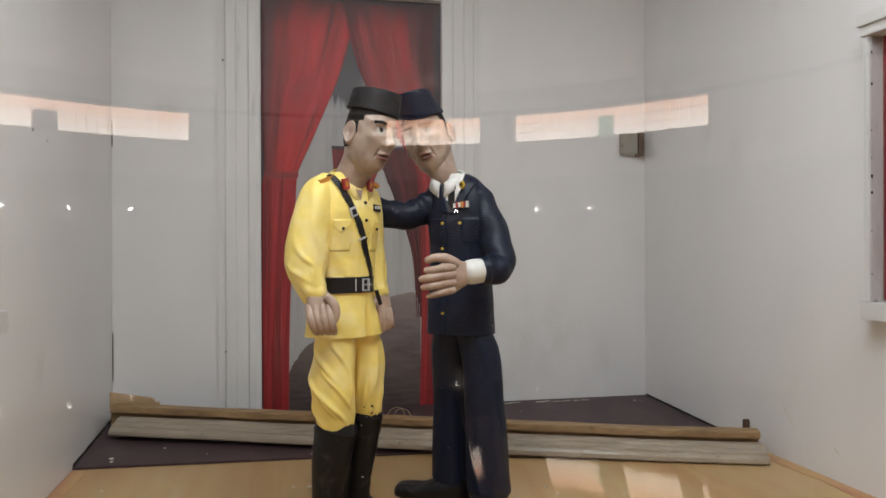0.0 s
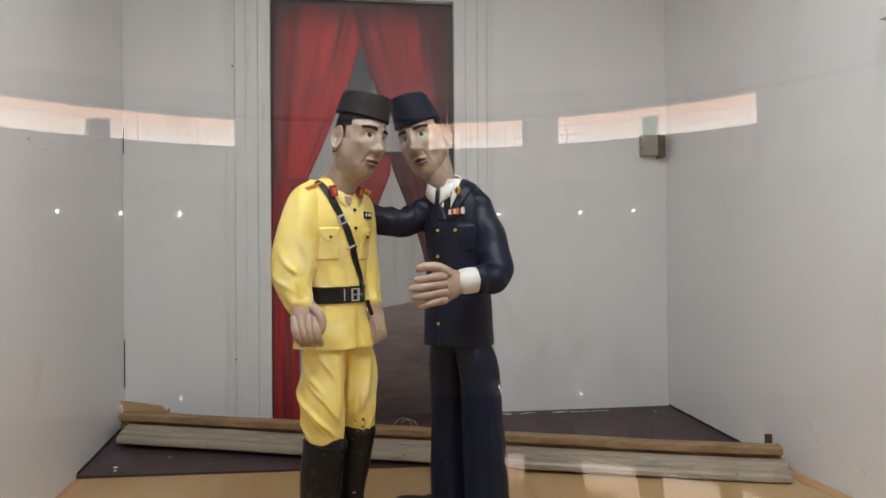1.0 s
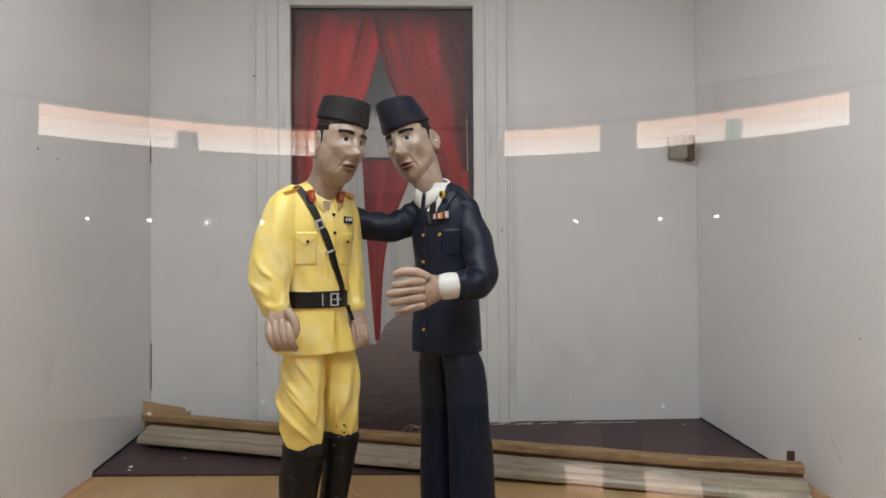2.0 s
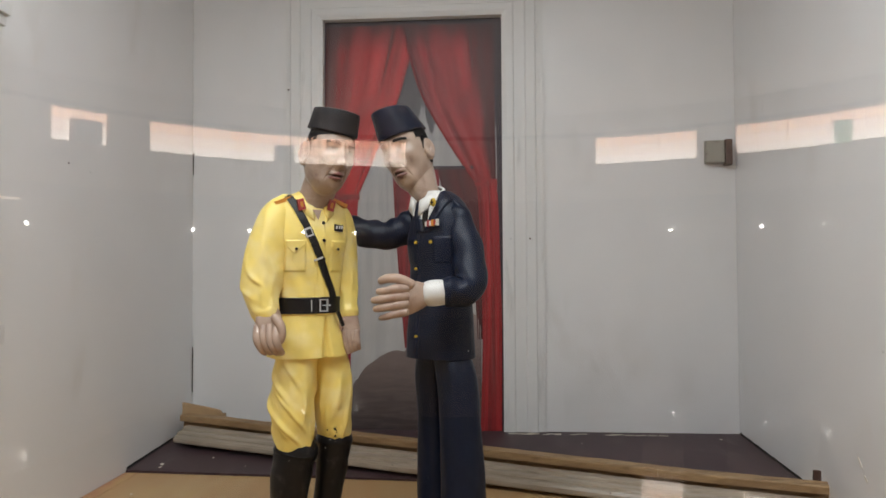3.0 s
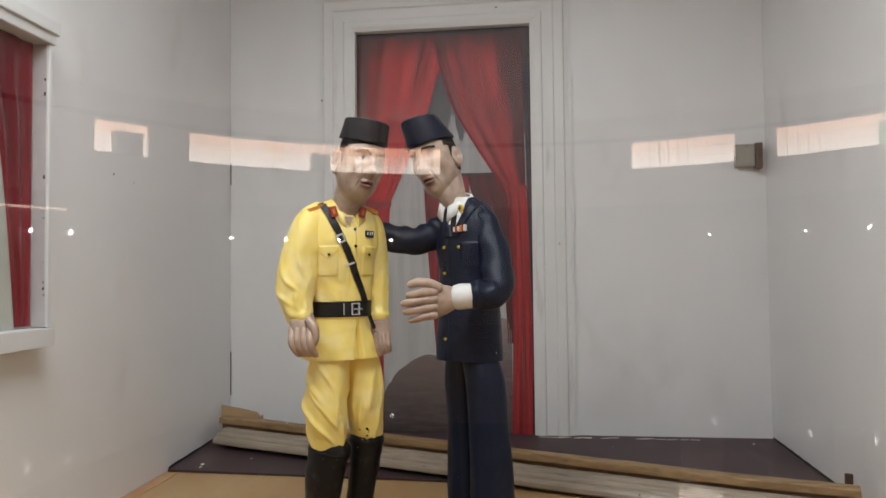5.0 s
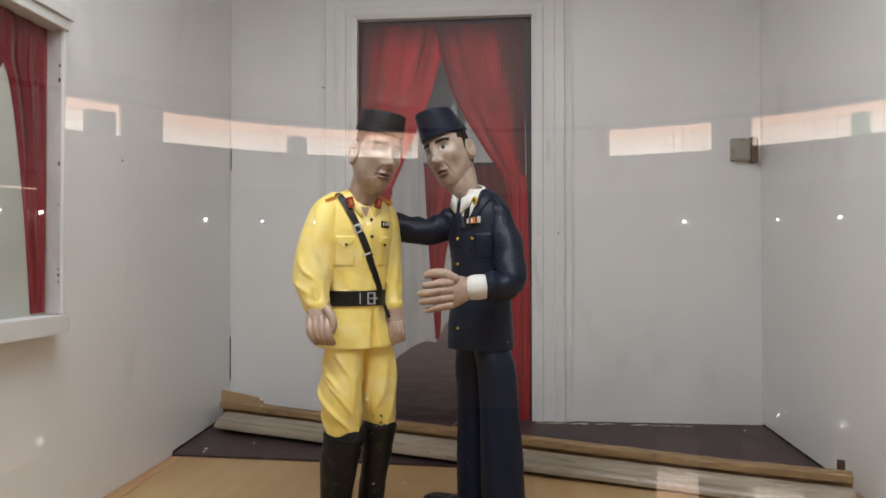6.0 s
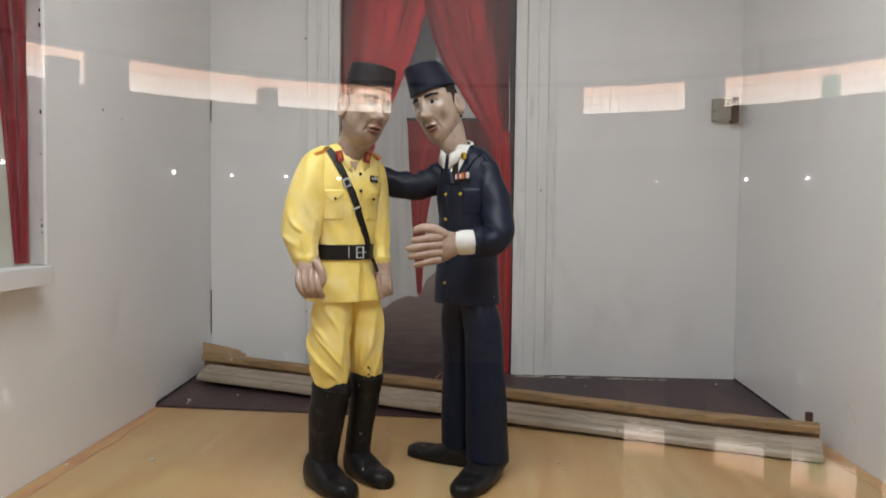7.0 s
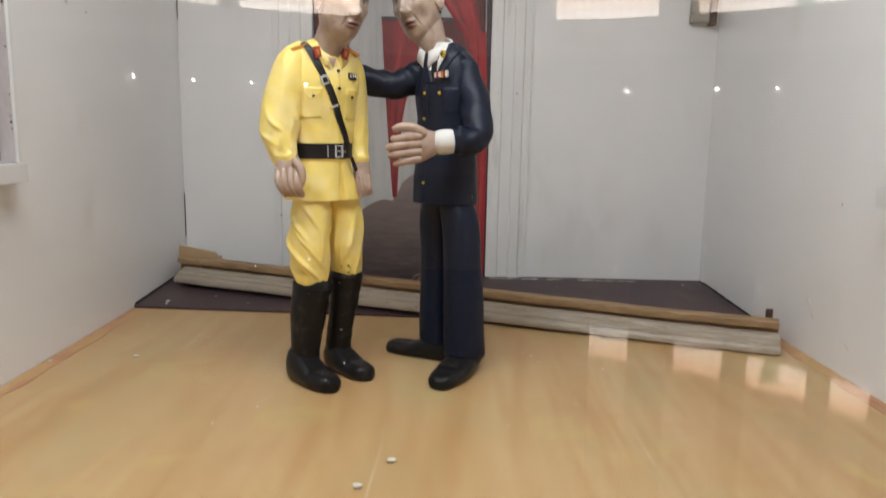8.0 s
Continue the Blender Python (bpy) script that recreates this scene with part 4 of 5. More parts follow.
def limb(bm, keys, rows, cols, matf, disp=None, flat=1.0, flat_dir=None):
    """A bent limb: keys (x, y, z, radius) in the world, rounded at both ends."""
    pts = [Vector(spline(keys, i / rows)[:3]) for i in range(rows + 1)]
    rad = [float(spline(keys, i / rows)[3]) for i in range(rows + 1)]
    up = None
    rings = []
    for i in range(rows + 1):
        d = (pts[min(i + 1, rows)] - pts[max(i - 1, 0)]).normalized()
        if up is None:
            up = Vector(flat_dir) if flat_dir else (Vector((0, 0, 1)) if abs(d.z) < 0.8 else Vector((0, -1, 0)))
        side = d.cross(up).normalized()
        up = side.cross(d).normalized()
        ring = []
        for j in range(cols):
            th = 2 * math.pi * j / cols
            r = rad[i] + (disp(pts[i], th, i / rows) if disp else 0)
            q = pts[i] + side * r * math.cos(th) + up * r * math.sin(th)
            r += 0.0006 * noise.noise(q * 60) + 0.0002 * noise.noise(q * 200)
            ring.append(pts[i] + side * r * math.cos(th) + up * r * flat * math.sin(th))
        rings.append(ring)
    vs = [[bm.verts.new(p) for p in ring] for ring in rings]
    for i in range(rows):
        for j in range(cols):
            k = (j + 1) % cols
            f = bm.faces.new((vs[i][j], vs[i][k], vs[i + 1][k], vs[i + 1][j]))
            f.material_index = matf((rings[i][j] + rings[i + 1][k]) / 2, 0, (i + 0.5) / rows)
            f.smooth = True
    for idx in (0, -1):
        d = (pts[0] - pts[1]).normalized() if idx == 0 else (pts[-1] - pts[-2]).normalized()
        r = rad[idx]
        prev = vs[idx]
        for q, h in ((0.8, 0.4), (0.45, 0.62)):
            nxt = [bm.verts.new(pts[idx] + (v.co - pts[idx]) * q + d * r * h) for v in vs[idx]]
            for j in range(cols):
                k = (j + 1) % cols
                f = bm.faces.new((prev[j], prev[k], nxt[k], nxt[j]))
                f.material_index = matf(pts[idx], 0, 0 if idx == 0 else 1)
                f.smooth = True
            prev = nxt
        f = bm.faces.new(prev)
        f.material_index = matf(pts[idx], 0, 0 if idx == 0 else 1)


def bumped(u, v, cu, cv, su, sv):
    return math.exp(-((u - cu) / su) ** 2 - ((v - cv) / sv) ** 2)


def ridges(rows, seed, rough=0.0015, sink=0.0012, gather=None):
    """Carved cloth folds round a limb: rows of (angle, place along it, slant, half width in angle, half length, height); gather: (place, spread, height) of fine pleats."""
    def f(p, th, t):
        d = rough * noise.noise((math.cos(th) * 1.1, math.sin(th) * 1.1 + seed, t * 3.5)) - sink
        for th0, t0, slant, w, ln, h in rows:
            w = w * 0.72
            off = th - (th0 + slant * (t - t0) + 0.25 * math.sin((t - t0) * 9))
            off = (off + math.pi) % (2 * math.pi) - math.pi
            side = off / (w if off > 0 else w * 0.55)
            d += 0.78 * h * math.exp(-side * side) * math.exp(-((t - t0) / ln) ** 2)
        if gather:
            d += gather[2] * math.sin(th * 9 + 1.3 * math.sin(th * 2 + seed)) * math.exp(-((t - gather[0]) / gather[1]) ** 2)
        return d
    return f


def neck_band(bm, m, cx, cy, rx_, ry_, back, front, width, spread, gap, mat):
    """A folded shirt collar round a neck: it stands at the nape (z back) and falls to two points at the throat (z front); gap: half the opening, in degrees."""
    n = 26
    for s in (-1, 1):
        rings = []
        for i in range(n + 1):
            t = i / n
            a = math.radians(180 - (180 - gap) * t)
            c, si = math.cos(a), math.sin(a)
            z = back + (front - back) * t ** 1.25
            w = width * (1 + 0.75 * t ** 3)
            ring = []
            for r, dz in ((0.0, -0.002), (0.0, 0.0), (0.0022, 0.0012), (0.0045, 0.0), (0.0045 + spread, -w), (0.002 + spread, -w - 0.001), (0.0018, -0.004)):
                ring.append(bm.verts.new(m @ Vector((cx + s * (rx_ + r) * si, cy - (ry_ + r) * c, z + dz))))
            rings.append(ring)
        k = len(rings[0])
        fs = [bm.faces.new(rings[0]), bm.faces.new(rings[-1][::-1])]
        for a_, b_ in zip(rings, rings[1:]):
            for j in range(k):
                f = bm.faces.new((a_[j], a_[(j + 1) % k], b_[(j + 1) % k], b_[j]))
                f.smooth = True
                fs.append(f)
        for f in fs:
            f.material_index = mat


def head(bm, m, rx_, ry_, zc, h, hair_back):
    """A plain carved head facing -y: jaw, brow ridge, nose, lips, ears and painted features."""
    rows, cols = 190, 260

    def shape(th, ph):
        # th: 0 is the face, grows to its left; ph: -1 chin to 1 crown
        z = zc + h * ph
        r = max(0.0, 1 - abs(ph) ** 3.0) ** 0.5
        jaw = 1 - 0.24 * max(0.0, -ph) ** 1.3 * (1 - 0.25 * math.cos(th))
        x = rx_ * r * jaw * math.sin(th)
        y = -ry_ * r * jaw * math.cos(th)
        out = 0.0
        f = math.cos(th)
        if f > 0:
            a = math.degrees(th)
            out += 0.0145 * math.exp(-(a / 9.0) ** 2) * bumped(0, ph, 0, -0.19, 1, 0.11)
            out += 0.0055 * math.exp(-(a / 7.5) ** 2) * bumped(0, ph, 0, 0.02, 1, 0.14)
            out += 0.003 * (bumped(a, ph, 14, -0.24, 6, 0.06) + bumped(a, ph, -14, -0.24, 6, 0.06))
            out += 0.0036 * (bumped(a, ph, 28, 0.30, 20, 0.07) + bumped(a, ph, -28, 0.30, 20, 0.07))
            out -= 0.0055 * (bumped(a, ph, 27, 0.12, 12, 0.09) + bumped(a, ph, -27, 0.12, 12, 0.09))
            out += 0.0022 * (bumped(a, ph, 27, 0.11, 9, 0.05) + bumped(a, ph, -27, 0.11, 9, 0.05))
            out += 0.0028 * (bumped(a, ph, 42, -0.10, 16, 0.14) + bumped(a, ph, -42, -0.10, 16, 0.14))
            out += 0.0070 * bumped(a, ph, 0, -0.455, 17, 0.038) + 0.0078 * bumped(a, ph, 0, -0.560, 15, 0.044)
            out -= 0.0034 * (bumped(a, ph, 46, -0.42, 14, 0.16) + bumped(a, ph, -46, -0.42, 14, 0.16))
            out -= 0.0025 * bumped(a, ph, 0, -0.503, 20, 0.014)
            out += 0.0035 * bumped(a, ph, 0, -0.80, 20, 0.10)
            if -0.66 < ph < -0.2:
                out -= 0.0024 * math.exp(-((abs(a) - 14 + (ph + 0.22) * 46) / 3.2) ** 2) * math.sin((-0.2 - ph) / 0.46 * math.pi)
            if -0.62 < ph < -0.40:
                out -= 0.0016 * bumped(abs(a), ph, 23, -0.54, 4, 0.04)
            for k in (0.40, 0.47):
                out -= 0.0008 * math.exp(-((ph - k) / 0.012) ** 2) * math.exp(-(a / 26) ** 2)
            if 0.2 < ph < 0.36:
                out -= 0.0018 * math.exp(-((abs(a) - 5) / 2.0) ** 2)
        out += 0.0009 * noise.noise((x * 90, y * 90, z * 90)) + 0.0012 * noise.noise((x * 40 + 3, y * 40, z * 40))
        n = Vector((math.sin(th), -math.cos(th), 0))
        return Vector((x, y, z)) + n * out

    def colour(th, ph):
        a = math.degrees(th)
        aa = abs(a)
        if ph > 0.36 + 0.15 * math.exp(-(aa / 70) ** 2) or (aa > 68 and ph > -0.02 + (0.30 if aa < 80 else 0)) or aa > hair_back and ph > -0.35:
            return HAIR
        arch = 0.265 + 0.035 * math.cos((aa - 26) / 16)
        if 9 < aa < 46 and abs(ph - arch) < 0.046 - 0.0006 * abs(aa - 22):
            return HAIR
        e = ((aa - 26) / 13.5) ** 2 + ((ph - 0.12) / 0.080) ** 2
        if e < 1:
            if e > 0.80 and ph > 0.10 or ((aa - 25) / 5.4) ** 2 + ((ph - 0.125) / 0.062) ** 2 < 1:
                return HAIR
            return EYEW
        lipw = 25 * max(0.0, 1 - abs(ph + 0.512 + 0.0026 * max(0, aa - 6)) / 0.130)
        if aa < lipw:
            return HAIR if abs(ph + 0.503) < 0.006 and aa < 15 else LIP
        return FACE

    grid = []
    for i in range(rows + 1):
        ph = -math.cos(math.pi * i / rows)
        grid.append([shape(-math.pi + 2 * math.pi * j / cols, ph * 0.9995) for j in range(cols)])
    vs = [[bm.verts.new(m @ p) for p in row] for row in grid]
    for i in range(rows):
        ph = -math.cos(math.pi * (i + 0.5) / rows)
        for j in range(cols):
            k = (j + 1) % cols
            f = bm.faces.new((vs[i][j], vs[i][k], vs[i + 1][k], vs[i + 1][j]))
            f.material_index = colour(-math.pi + 2 * math.pi * (j + 0.5) / cols, ph)
            f.smooth = True
    # ears: an oval shell with a sunken bowl
    for s in (-1, 1):
        em = m @ Matrix.Translation((s * (rx_ + 0.001), 0.006, zc - 0.002)) @ pose(0, 0, 0, 0, s * -8, s * -24)
        rr, cc = 10, 20
        vv = []
        for i in range(rr + 1):
            q = i / rr
            row = []
            for j in range(cc):
                th = 2 * math.pi * j / cc
                lobe = 0.8 if math.sin(th) < -0.5 else 1.0
                rad = math.sin(q * math.pi * 0.5) if q < 1 else 1
                bowl = 0.0050 * math.sin(min(1, q * 1.15) * math.pi) ** 1 * (1 if q > 0.5 else 0.55) + 0.001
                row.append(bm.verts.new(em @ Vector((s * (bowl if q < 0.97 else -0.003), 0.0118 * rad * math.cos(th) * lobe, 0.0208 * rad * math.sin(th)))))
            vv.append(row)
        for i in range(rr):
            for j in range(cc):
                k = (j + 1) % cc
                f = bm.faces.new((vv[i][j], vv[i][k], vv[i + 1][k], vv[i + 1][j]))
                f.material_index, f.smooth = FACE, True


def pin(bm, m, at, rx_, rz_, depth, mat, cols=14):
    """A small raised disc facing -y in the local space of m."""
    ring = [bm.verts.new(m @ (Vector(at) + Vector((rx_ * math.cos(2 * math.pi * j / cols), 0, rz_ * math.sin(2 * math.pi * j / cols))))) for j in range(cols)]
    mid = [bm.verts.new(m @ (Vector(at) + Vector((0.8 * rx_ * math.cos(2 * math.pi * j / cols), -depth, 0.8 * rz_ * math.sin(2 * math.pi * j / cols))))) for j in range(cols)]
    fs = [bm.faces.new(mid)]
    for j in range(cols):
        k = (j + 1) % cols
        fs.append(bm.faces.new((ring[j], ring[k], mid[k], mid[j])))
    for f in fs:
        f.material_index = mat


def tab(bm, m, at, w, h, depth, mat, rot=0.0):
    bx = box(bm, -w / 2, w / 2, -depth, 0.002, -h / 2, h / 2)
    t = m @ Matrix.Translation(at) @ pose(0, 0, 0, 0, rot, 0)
    faces = {f for v in bx for f in v.link_faces}
    for v in bx:
        v.co = t @ v.co
    for f in faces:
        f.material_index = mat


def cap(bm, m, a, b, z0, z1, slope, taper, mat=CAP, lean=0.0):
    """An oval brimless cap with a flat sunken top and a rounded rim; slope tilts its top from front to back, lean draws the top forward."""
    cols = 48
    prof = [(1.0, 0.0, 0), (1.015, 0.04, 0), (1.0, 0.1, 0), (taper * 0.5 + 0.5, 0.5, 0.5), (taper * 1.0, 0.93, 1), (taper * 0.985, 0.98, 1), (taper * 0.95, 1.0, 1), (taper * 0.80, 0.985, 1), (taper * 0.4, 0.975, 1), (0.02, 0.975, 1)]
    rings = []
    for r, u, k in prof:
        ring = []
        for j in range(cols):
            th = 2 * math.pi * j / cols
            x, y = a * r * math.cos(th), b * r * math.sin(th)
            ring.append(bm.verts.new(m @ Vector((x, y - lean * min(1, u), z0 + (z1 - z0) * u - slope * k * (y / b)))))
        rings.append(ring)
    for r0, r1 in zip(rings, rings[1:]):
        for j in range(cols):
            k = (j + 1) % cols
            f = bm.faces.new((r0[j], r0[k], r1[k], r1[j]))
            f.material_index, f.smooth = mat, True
    f = bm.faces.new(rings[-1])
    f.material_index = mat
    f = bm.faces.new(rings[0])
    f.material_index = mat


def shoe(bm, heel, toe, w, h, mat, ankle=0.0):
    """A boot foot from heel to toe with a rounded vamp and a flat sole."""
    heel, toe = Vector(heel), Vector(toe)
    d = (toe - heel)
    L = d.length
    d.normalize()
    side = Vector((-d.y, d.x, 0))
    rows, cols = 26, 20
    vs = []
    for i in range(rows + 1):
        t = i / rows
        s = max(0.0, 1 - abs(2 * t - 1) ** 7) ** 0.5
        width = w * (0.80 + 0.24 * math.sin(math.pi * min(1, t * 0.95)) ** 1.3 - 0.10 * max(0, t - 0.7)) * (0.25 + 0.75 * s) / 2
        height = h * (1.0 - 0.52 * min(1, t / 0.62) ** 1.4) * (0.55 + 0.45 * s)
        c = heel + d * (L * t)
        ring = []
        for j in range(cols):
            th = 2 * math.pi * j / cols
            x, z = math.cos(th), math.sin(th)
            zz = height * (0.5 + 0.5 * max(-1, min(1, 1.25 * z)))
            xx = width * (abs(x) ** 0.7) * (1 if x > 0 else -1) * (1 if z < 0.2 else 1 - 0.25 * (z - 0.2))
            ring.append(bm.verts.new(c + side * xx + Vector((0, 0, zz))))
        vs.append(ring)
    for a, b in zip(vs, vs[1:]):
        for j in range(cols):
            k = (j + 1) % cols
            f = bm.faces.new((a[j], a[k], b[k], b[j]))
            f.material_index, f.smooth = mat, True
    for ring in (vs[0], vs[-1]):
        f = bm.faces.new(ring)
        f.material_index = mat


def finish(name, bm, base, label):
    bm.transform(Matrix.Translation(-Vector(base)))
    ob = thing(name, bm, MATS, label, "statue")
    ob.location = base
    return ob


def yellow_figure():
    bm = bmesh.new()
    O = Vector((0.075, 1.230, 0))
    m = Matrix.Translation(O) @ pose(0, 0, 0, 0, 0, 36)

    def jacket_mat(p, th, t):
        if 0.3930 < p.z < 0.4195:
            return STRAP
        # sash strap from his right shoulder to his left hip, over the front
        if p.y < 0 and p.z > 0.418:
            cx = -0.040 + (0.585 - p.z) * 0.43
            if abs(p.x - cx) < 0.0072:
                return STRAP
        if p.y > 0 and p.z > 0.418 and abs(p.x - (-0.040 + (0.585 - p.z) * 0.30)) < 0.0072:
            return STRAP
        return YELLOW

    def jacket_disp(p, th, t):
        d = 0.0030 * noise.noise((p[0] * 15 + p[2] * 7, p[1] * 15, p[2] * 17 - p[0] * 8))
        # soft creases that run from the armpits to the belt
        if 0.42 < p[2] < 0.56:
            u = p[0] * 34 + (p[2] - 0.42) * (26 if p[0] < 0 else -26) + 1.1 * noise.noise((p[0] * 14, 3, p[2] * 14))
            d += 0.0021 * (0.5 + 0.5 * math.sin(u)) ** 3 * math.exp(-((p[2] - 0.465) / 0.035) ** 2)
        if 0.420 < p[2] < 0.47:
            d += 0.0018 * math.sin(th * 9 + p[2] * 60) * (0.47 - p[2]) / 0.05
        if 0.30 < p[2] < 0.387:
            d += 0.0016 * math.sin(th * 7 + 1) * (0.387 - p[2]) / 0.06
        q = Vector(p)
        mt = jacket_mat(q, th, t)
        if mt == STRAP:
            d += 0.0026
        # front placket, pocket flaps and the split of the skirt
        if p[1] < 0 and abs(p[0] - 0.004) < 0.008 and p[2] > 0.42:
            d += 0.0010
        if p[1] < 0 and 0.022 < abs(p[0] - 0.002) < 0.050 and 0.462 < p[2] < 0.512:
            d += 0.0016 + (0.0012 if p[2] > 0.498 - 0.006 * math.cos((abs(p[0]) - 0.036) * 200) else 0)
        if p[1] < 0 and p[2] < 0.388:
            d -= 0.0095 * math.exp(-((p[0] - 0.016) / (0.0016 + (0.388 - p[2]) * 0.10)) ** 4) * min(1.0, (0.388 - p[2]) / 0.03)
        return d

    torso = [(0, 0, 0.592, 0.022, 0.022), (0, 0.002, 0.583, 0.046, 0.030), (0, 0.003, 0.568, 0.062, 0.038), (0, 0.0, 0.545, 0.0655, 0.043), (0, -0.001, 0.515, 0.0655, 0.045), (0, 0.0, 0.475, 0.060, 0.043),
             (0, 0.0, 0.435, 0.055, 0.042), (0, 0, 0.403, 0.0525, 0.041), (0, 0, 0.37, 0.058, 0.045), (0, 0.0, 0.345, 0.064, 0.049), (0, 0.0, 0.322, 0.067, 0.051)]
    body_tube(bm, torso, m, 280, 300, jacket_mat, jacket_disp, 2.3)
    # buckle, buttons, collar tab, ribbon and shoulder braid
    fm = m
    for dx, dz, w, h in ((-0.0062, 0, 0.0018, 0.0200), (0.0062, 0, 0.0018, 0.0200), (0, 0.0092, 0.0140, 0.0018), (0, -0.0092, 0.0140, 0.0018)):
        tab(bm, fm, (0.010 + dx, -0.0452, 0.4065 + dz), w, h, 0.0028, SILVER)
    tab(bm, fm, (0.0145, -0.0462, 0.4065), 0.014, 0.0018, 0.0022, SILVER)
    # the strap's loose end below the belt
    tab(bm, fm, (0.0400, -0.0432, 0.384), 0.0050, 0.026, 0.0026, STRAP, -22)
    tab(bm, fm, (-0.0105, -0.0450, 0.4065), 0.0011, 0.019, 0.0012, SILVER)
    for z, y in ((0.541, 0.0455), (0.512, 0.0478), (0.482, 0.0465), (0.455, 0.0450)):
        pin(bm, fm, (0.010, -y, z), 0.0028, 0.0028, 0.0022, STRAP)
    for s in (-1, 1):
        pin(bm, fm, (s * 0.036, -0.0445, 0.498), 0.0024, 0.0024, 0.0022, STRAP)
    tab(bm, fm, (0.037, -0.0425, 0.533), 0.015, 0.011, 0.003, STRAP, 6)
    for dx in (-0.004, 0.001, 0.005):
        tab(bm, fm, (0.037 + dx, -0.0452, 0.534), 0.0022, 0.005, 0.001, SHIRT, 6)
    # strap keeper
    tab(bm, fm, (-0.0165, -0.0478, 0.525), 0.013, 0.015, 0.0012, SILVER, -21)
    tab(bm, fm, (-0.0165, -0.0488, 0.525), 0.008, 0.009, 0.0012, STRAP, -21)
    tab(bm, fm, (0.0002, -0.0482, 0.482), 0.015, 0.003, 0.0012, SILVER, -21)
    # folded collar with tabs, braid on the shoulders
    neck_band(bm, m, 0.006, -0.010, 0.0275, 0.0260, 0.601, 0.566, 0.012, 0.0060, 17, YELLOW)
    for s in (-1, 1):
        tab(bm, m, (s * 0.0260, -0.0385, 0.570), 0.011, 0.018, 0.0034, RED, s * 14)
        tab(bm, m, (s * 0.0260, -0.0415, 0.570), 0.0045, 0.009, 0.0014, ORANGE, s * 14)
        for q in range(3):
            tab(bm, m, (s * (0.040 + 0.009 * q), -0.012, 0.5805 - 0.0035 * q), 0.010, 0.006, 0.010, ORANGE, s * 18)
    # open neck
    tabv = [bm.verts.new(m @ Vector(p)) for p in ((-0.008, -0.0425, 0.562), (0.008, -0.0425, 0.562), (0.001, -0.0445, 0.545))]
    bm.faces.new(tabv).material_index = SKIN
    # neck and head, leaning to his left
    limb(bm, [(0.083, 1.228, 0.570, 0.029), (0.093, 1.222, 0.590, 0.028), (0.103, 1.215, 0.612, 0.029), (0.110, 1.210, 0.635, 0.030)], 16, 28, lambda p, a, t: FACE)
    hm = Matrix.Translation((0.117, 1.204, 0)) @ pose(0, 0, 0.65, 5, 8, 43) @ Matrix.Translation((0, 0, -0.65))
    head(bm, hm, 0.0385, 0.0455, 0.6490, 0.0655, 100)
    cap(bm, hm @ Matrix.Translation((0, 0.002, 0)) @ pose(0, 0, 0.68, 7, 0, 0) @ Matrix.Translation((0, 0, -0.68)), 0.0390, 0.0480, 0.689, 0.7245, 0.003, 0.93)

    sleeve_right = ridges([(1.9, 0.42, 2.6, 0.30, 0.11, 0.0042), (1.35, 0.56, 3.0, 0.26, 0.10, 0.0056), (2.3, 0.60, -2.4, 0.24, 0.09, 0.0044), (0.7, 0.66, 3.0, 0.28, 0.10, 0.0046), (1.7, 0.72, -2.8, 0.24, 0.07, 0.0042),
                           (2.7, 0.50, 2.0, 0.30, 0.12, 0.0040), (4.6, 0.55, 2.0, 0.35, 0.12, 0.0040), (1.2, 0.20, 1.4, 0.40, 0.10, 0.0022)], 1.3, 0.0026, 0.0012, (0.86, 0.06, 0.0012))
    sleeve_left = ridges([(1.5, 0.45, -2.4, 0.30, 0.12, 0.0040), (2.2, 0.60, -2.6, 0.26, 0.10, 0.0048), (1.2, 0.66, 2.0, 0.26, 0.09, 0.0036), (2.8, 0.70, -2.2, 0.28, 0.09, 0.0040), (4.5, 0.5, 2.0, 0.35, 0.12, 0.0035)], 4.1, 0.0022, 0.0010, (0.88, 0.06, 0.0010))
    # his right arm, hanging a little forward
    limb(bm, [(0.046, 1.207, 0.575, 0.019), (0.034, 1.198, 0.553, 0.029), (0.025, 1.187, 0.515, 0.032), (0.016, 1.182, 0.475, 0.034), (0.013, 1.177, 0.442, 0.034), (0.017, 1.170, 0.418, 0.029), (0.024, 1.164, 0.400, 0.024), (0.028, 1.161, 0.392, 0.022)],
         70, 60, lambda p, a, t: YELLOW, sleeve_right)
    # his left arm
    limb(bm, [(0.108, 1.262, 0.572, 0.018), (0.119, 1.270, 0.550, 0.0245), (0.123, 1.276, 0.510, 0.0265), (0.125, 1.278, 0.465, 0.0265), (0.128, 1.273, 0.430, 0.024), (0.134, 1.262, 0.400, 0.020), (0.137, 1.256, 0.388, 0.019)],
         60, 50, lambda p, a, t: YELLOW, sleeve_left)
    # hands: palm, curled fingers and thumb

    def hand(palm, fingers):
        limb(bm, palm, 16, 24, lambda p, a, t: SKIN, None, 0.62, (0.5, -0.85, 0))
        for k in fingers:
            limb(bm, k, 14, 12, lambda p, a, t: SKIN)
    up = 0.007
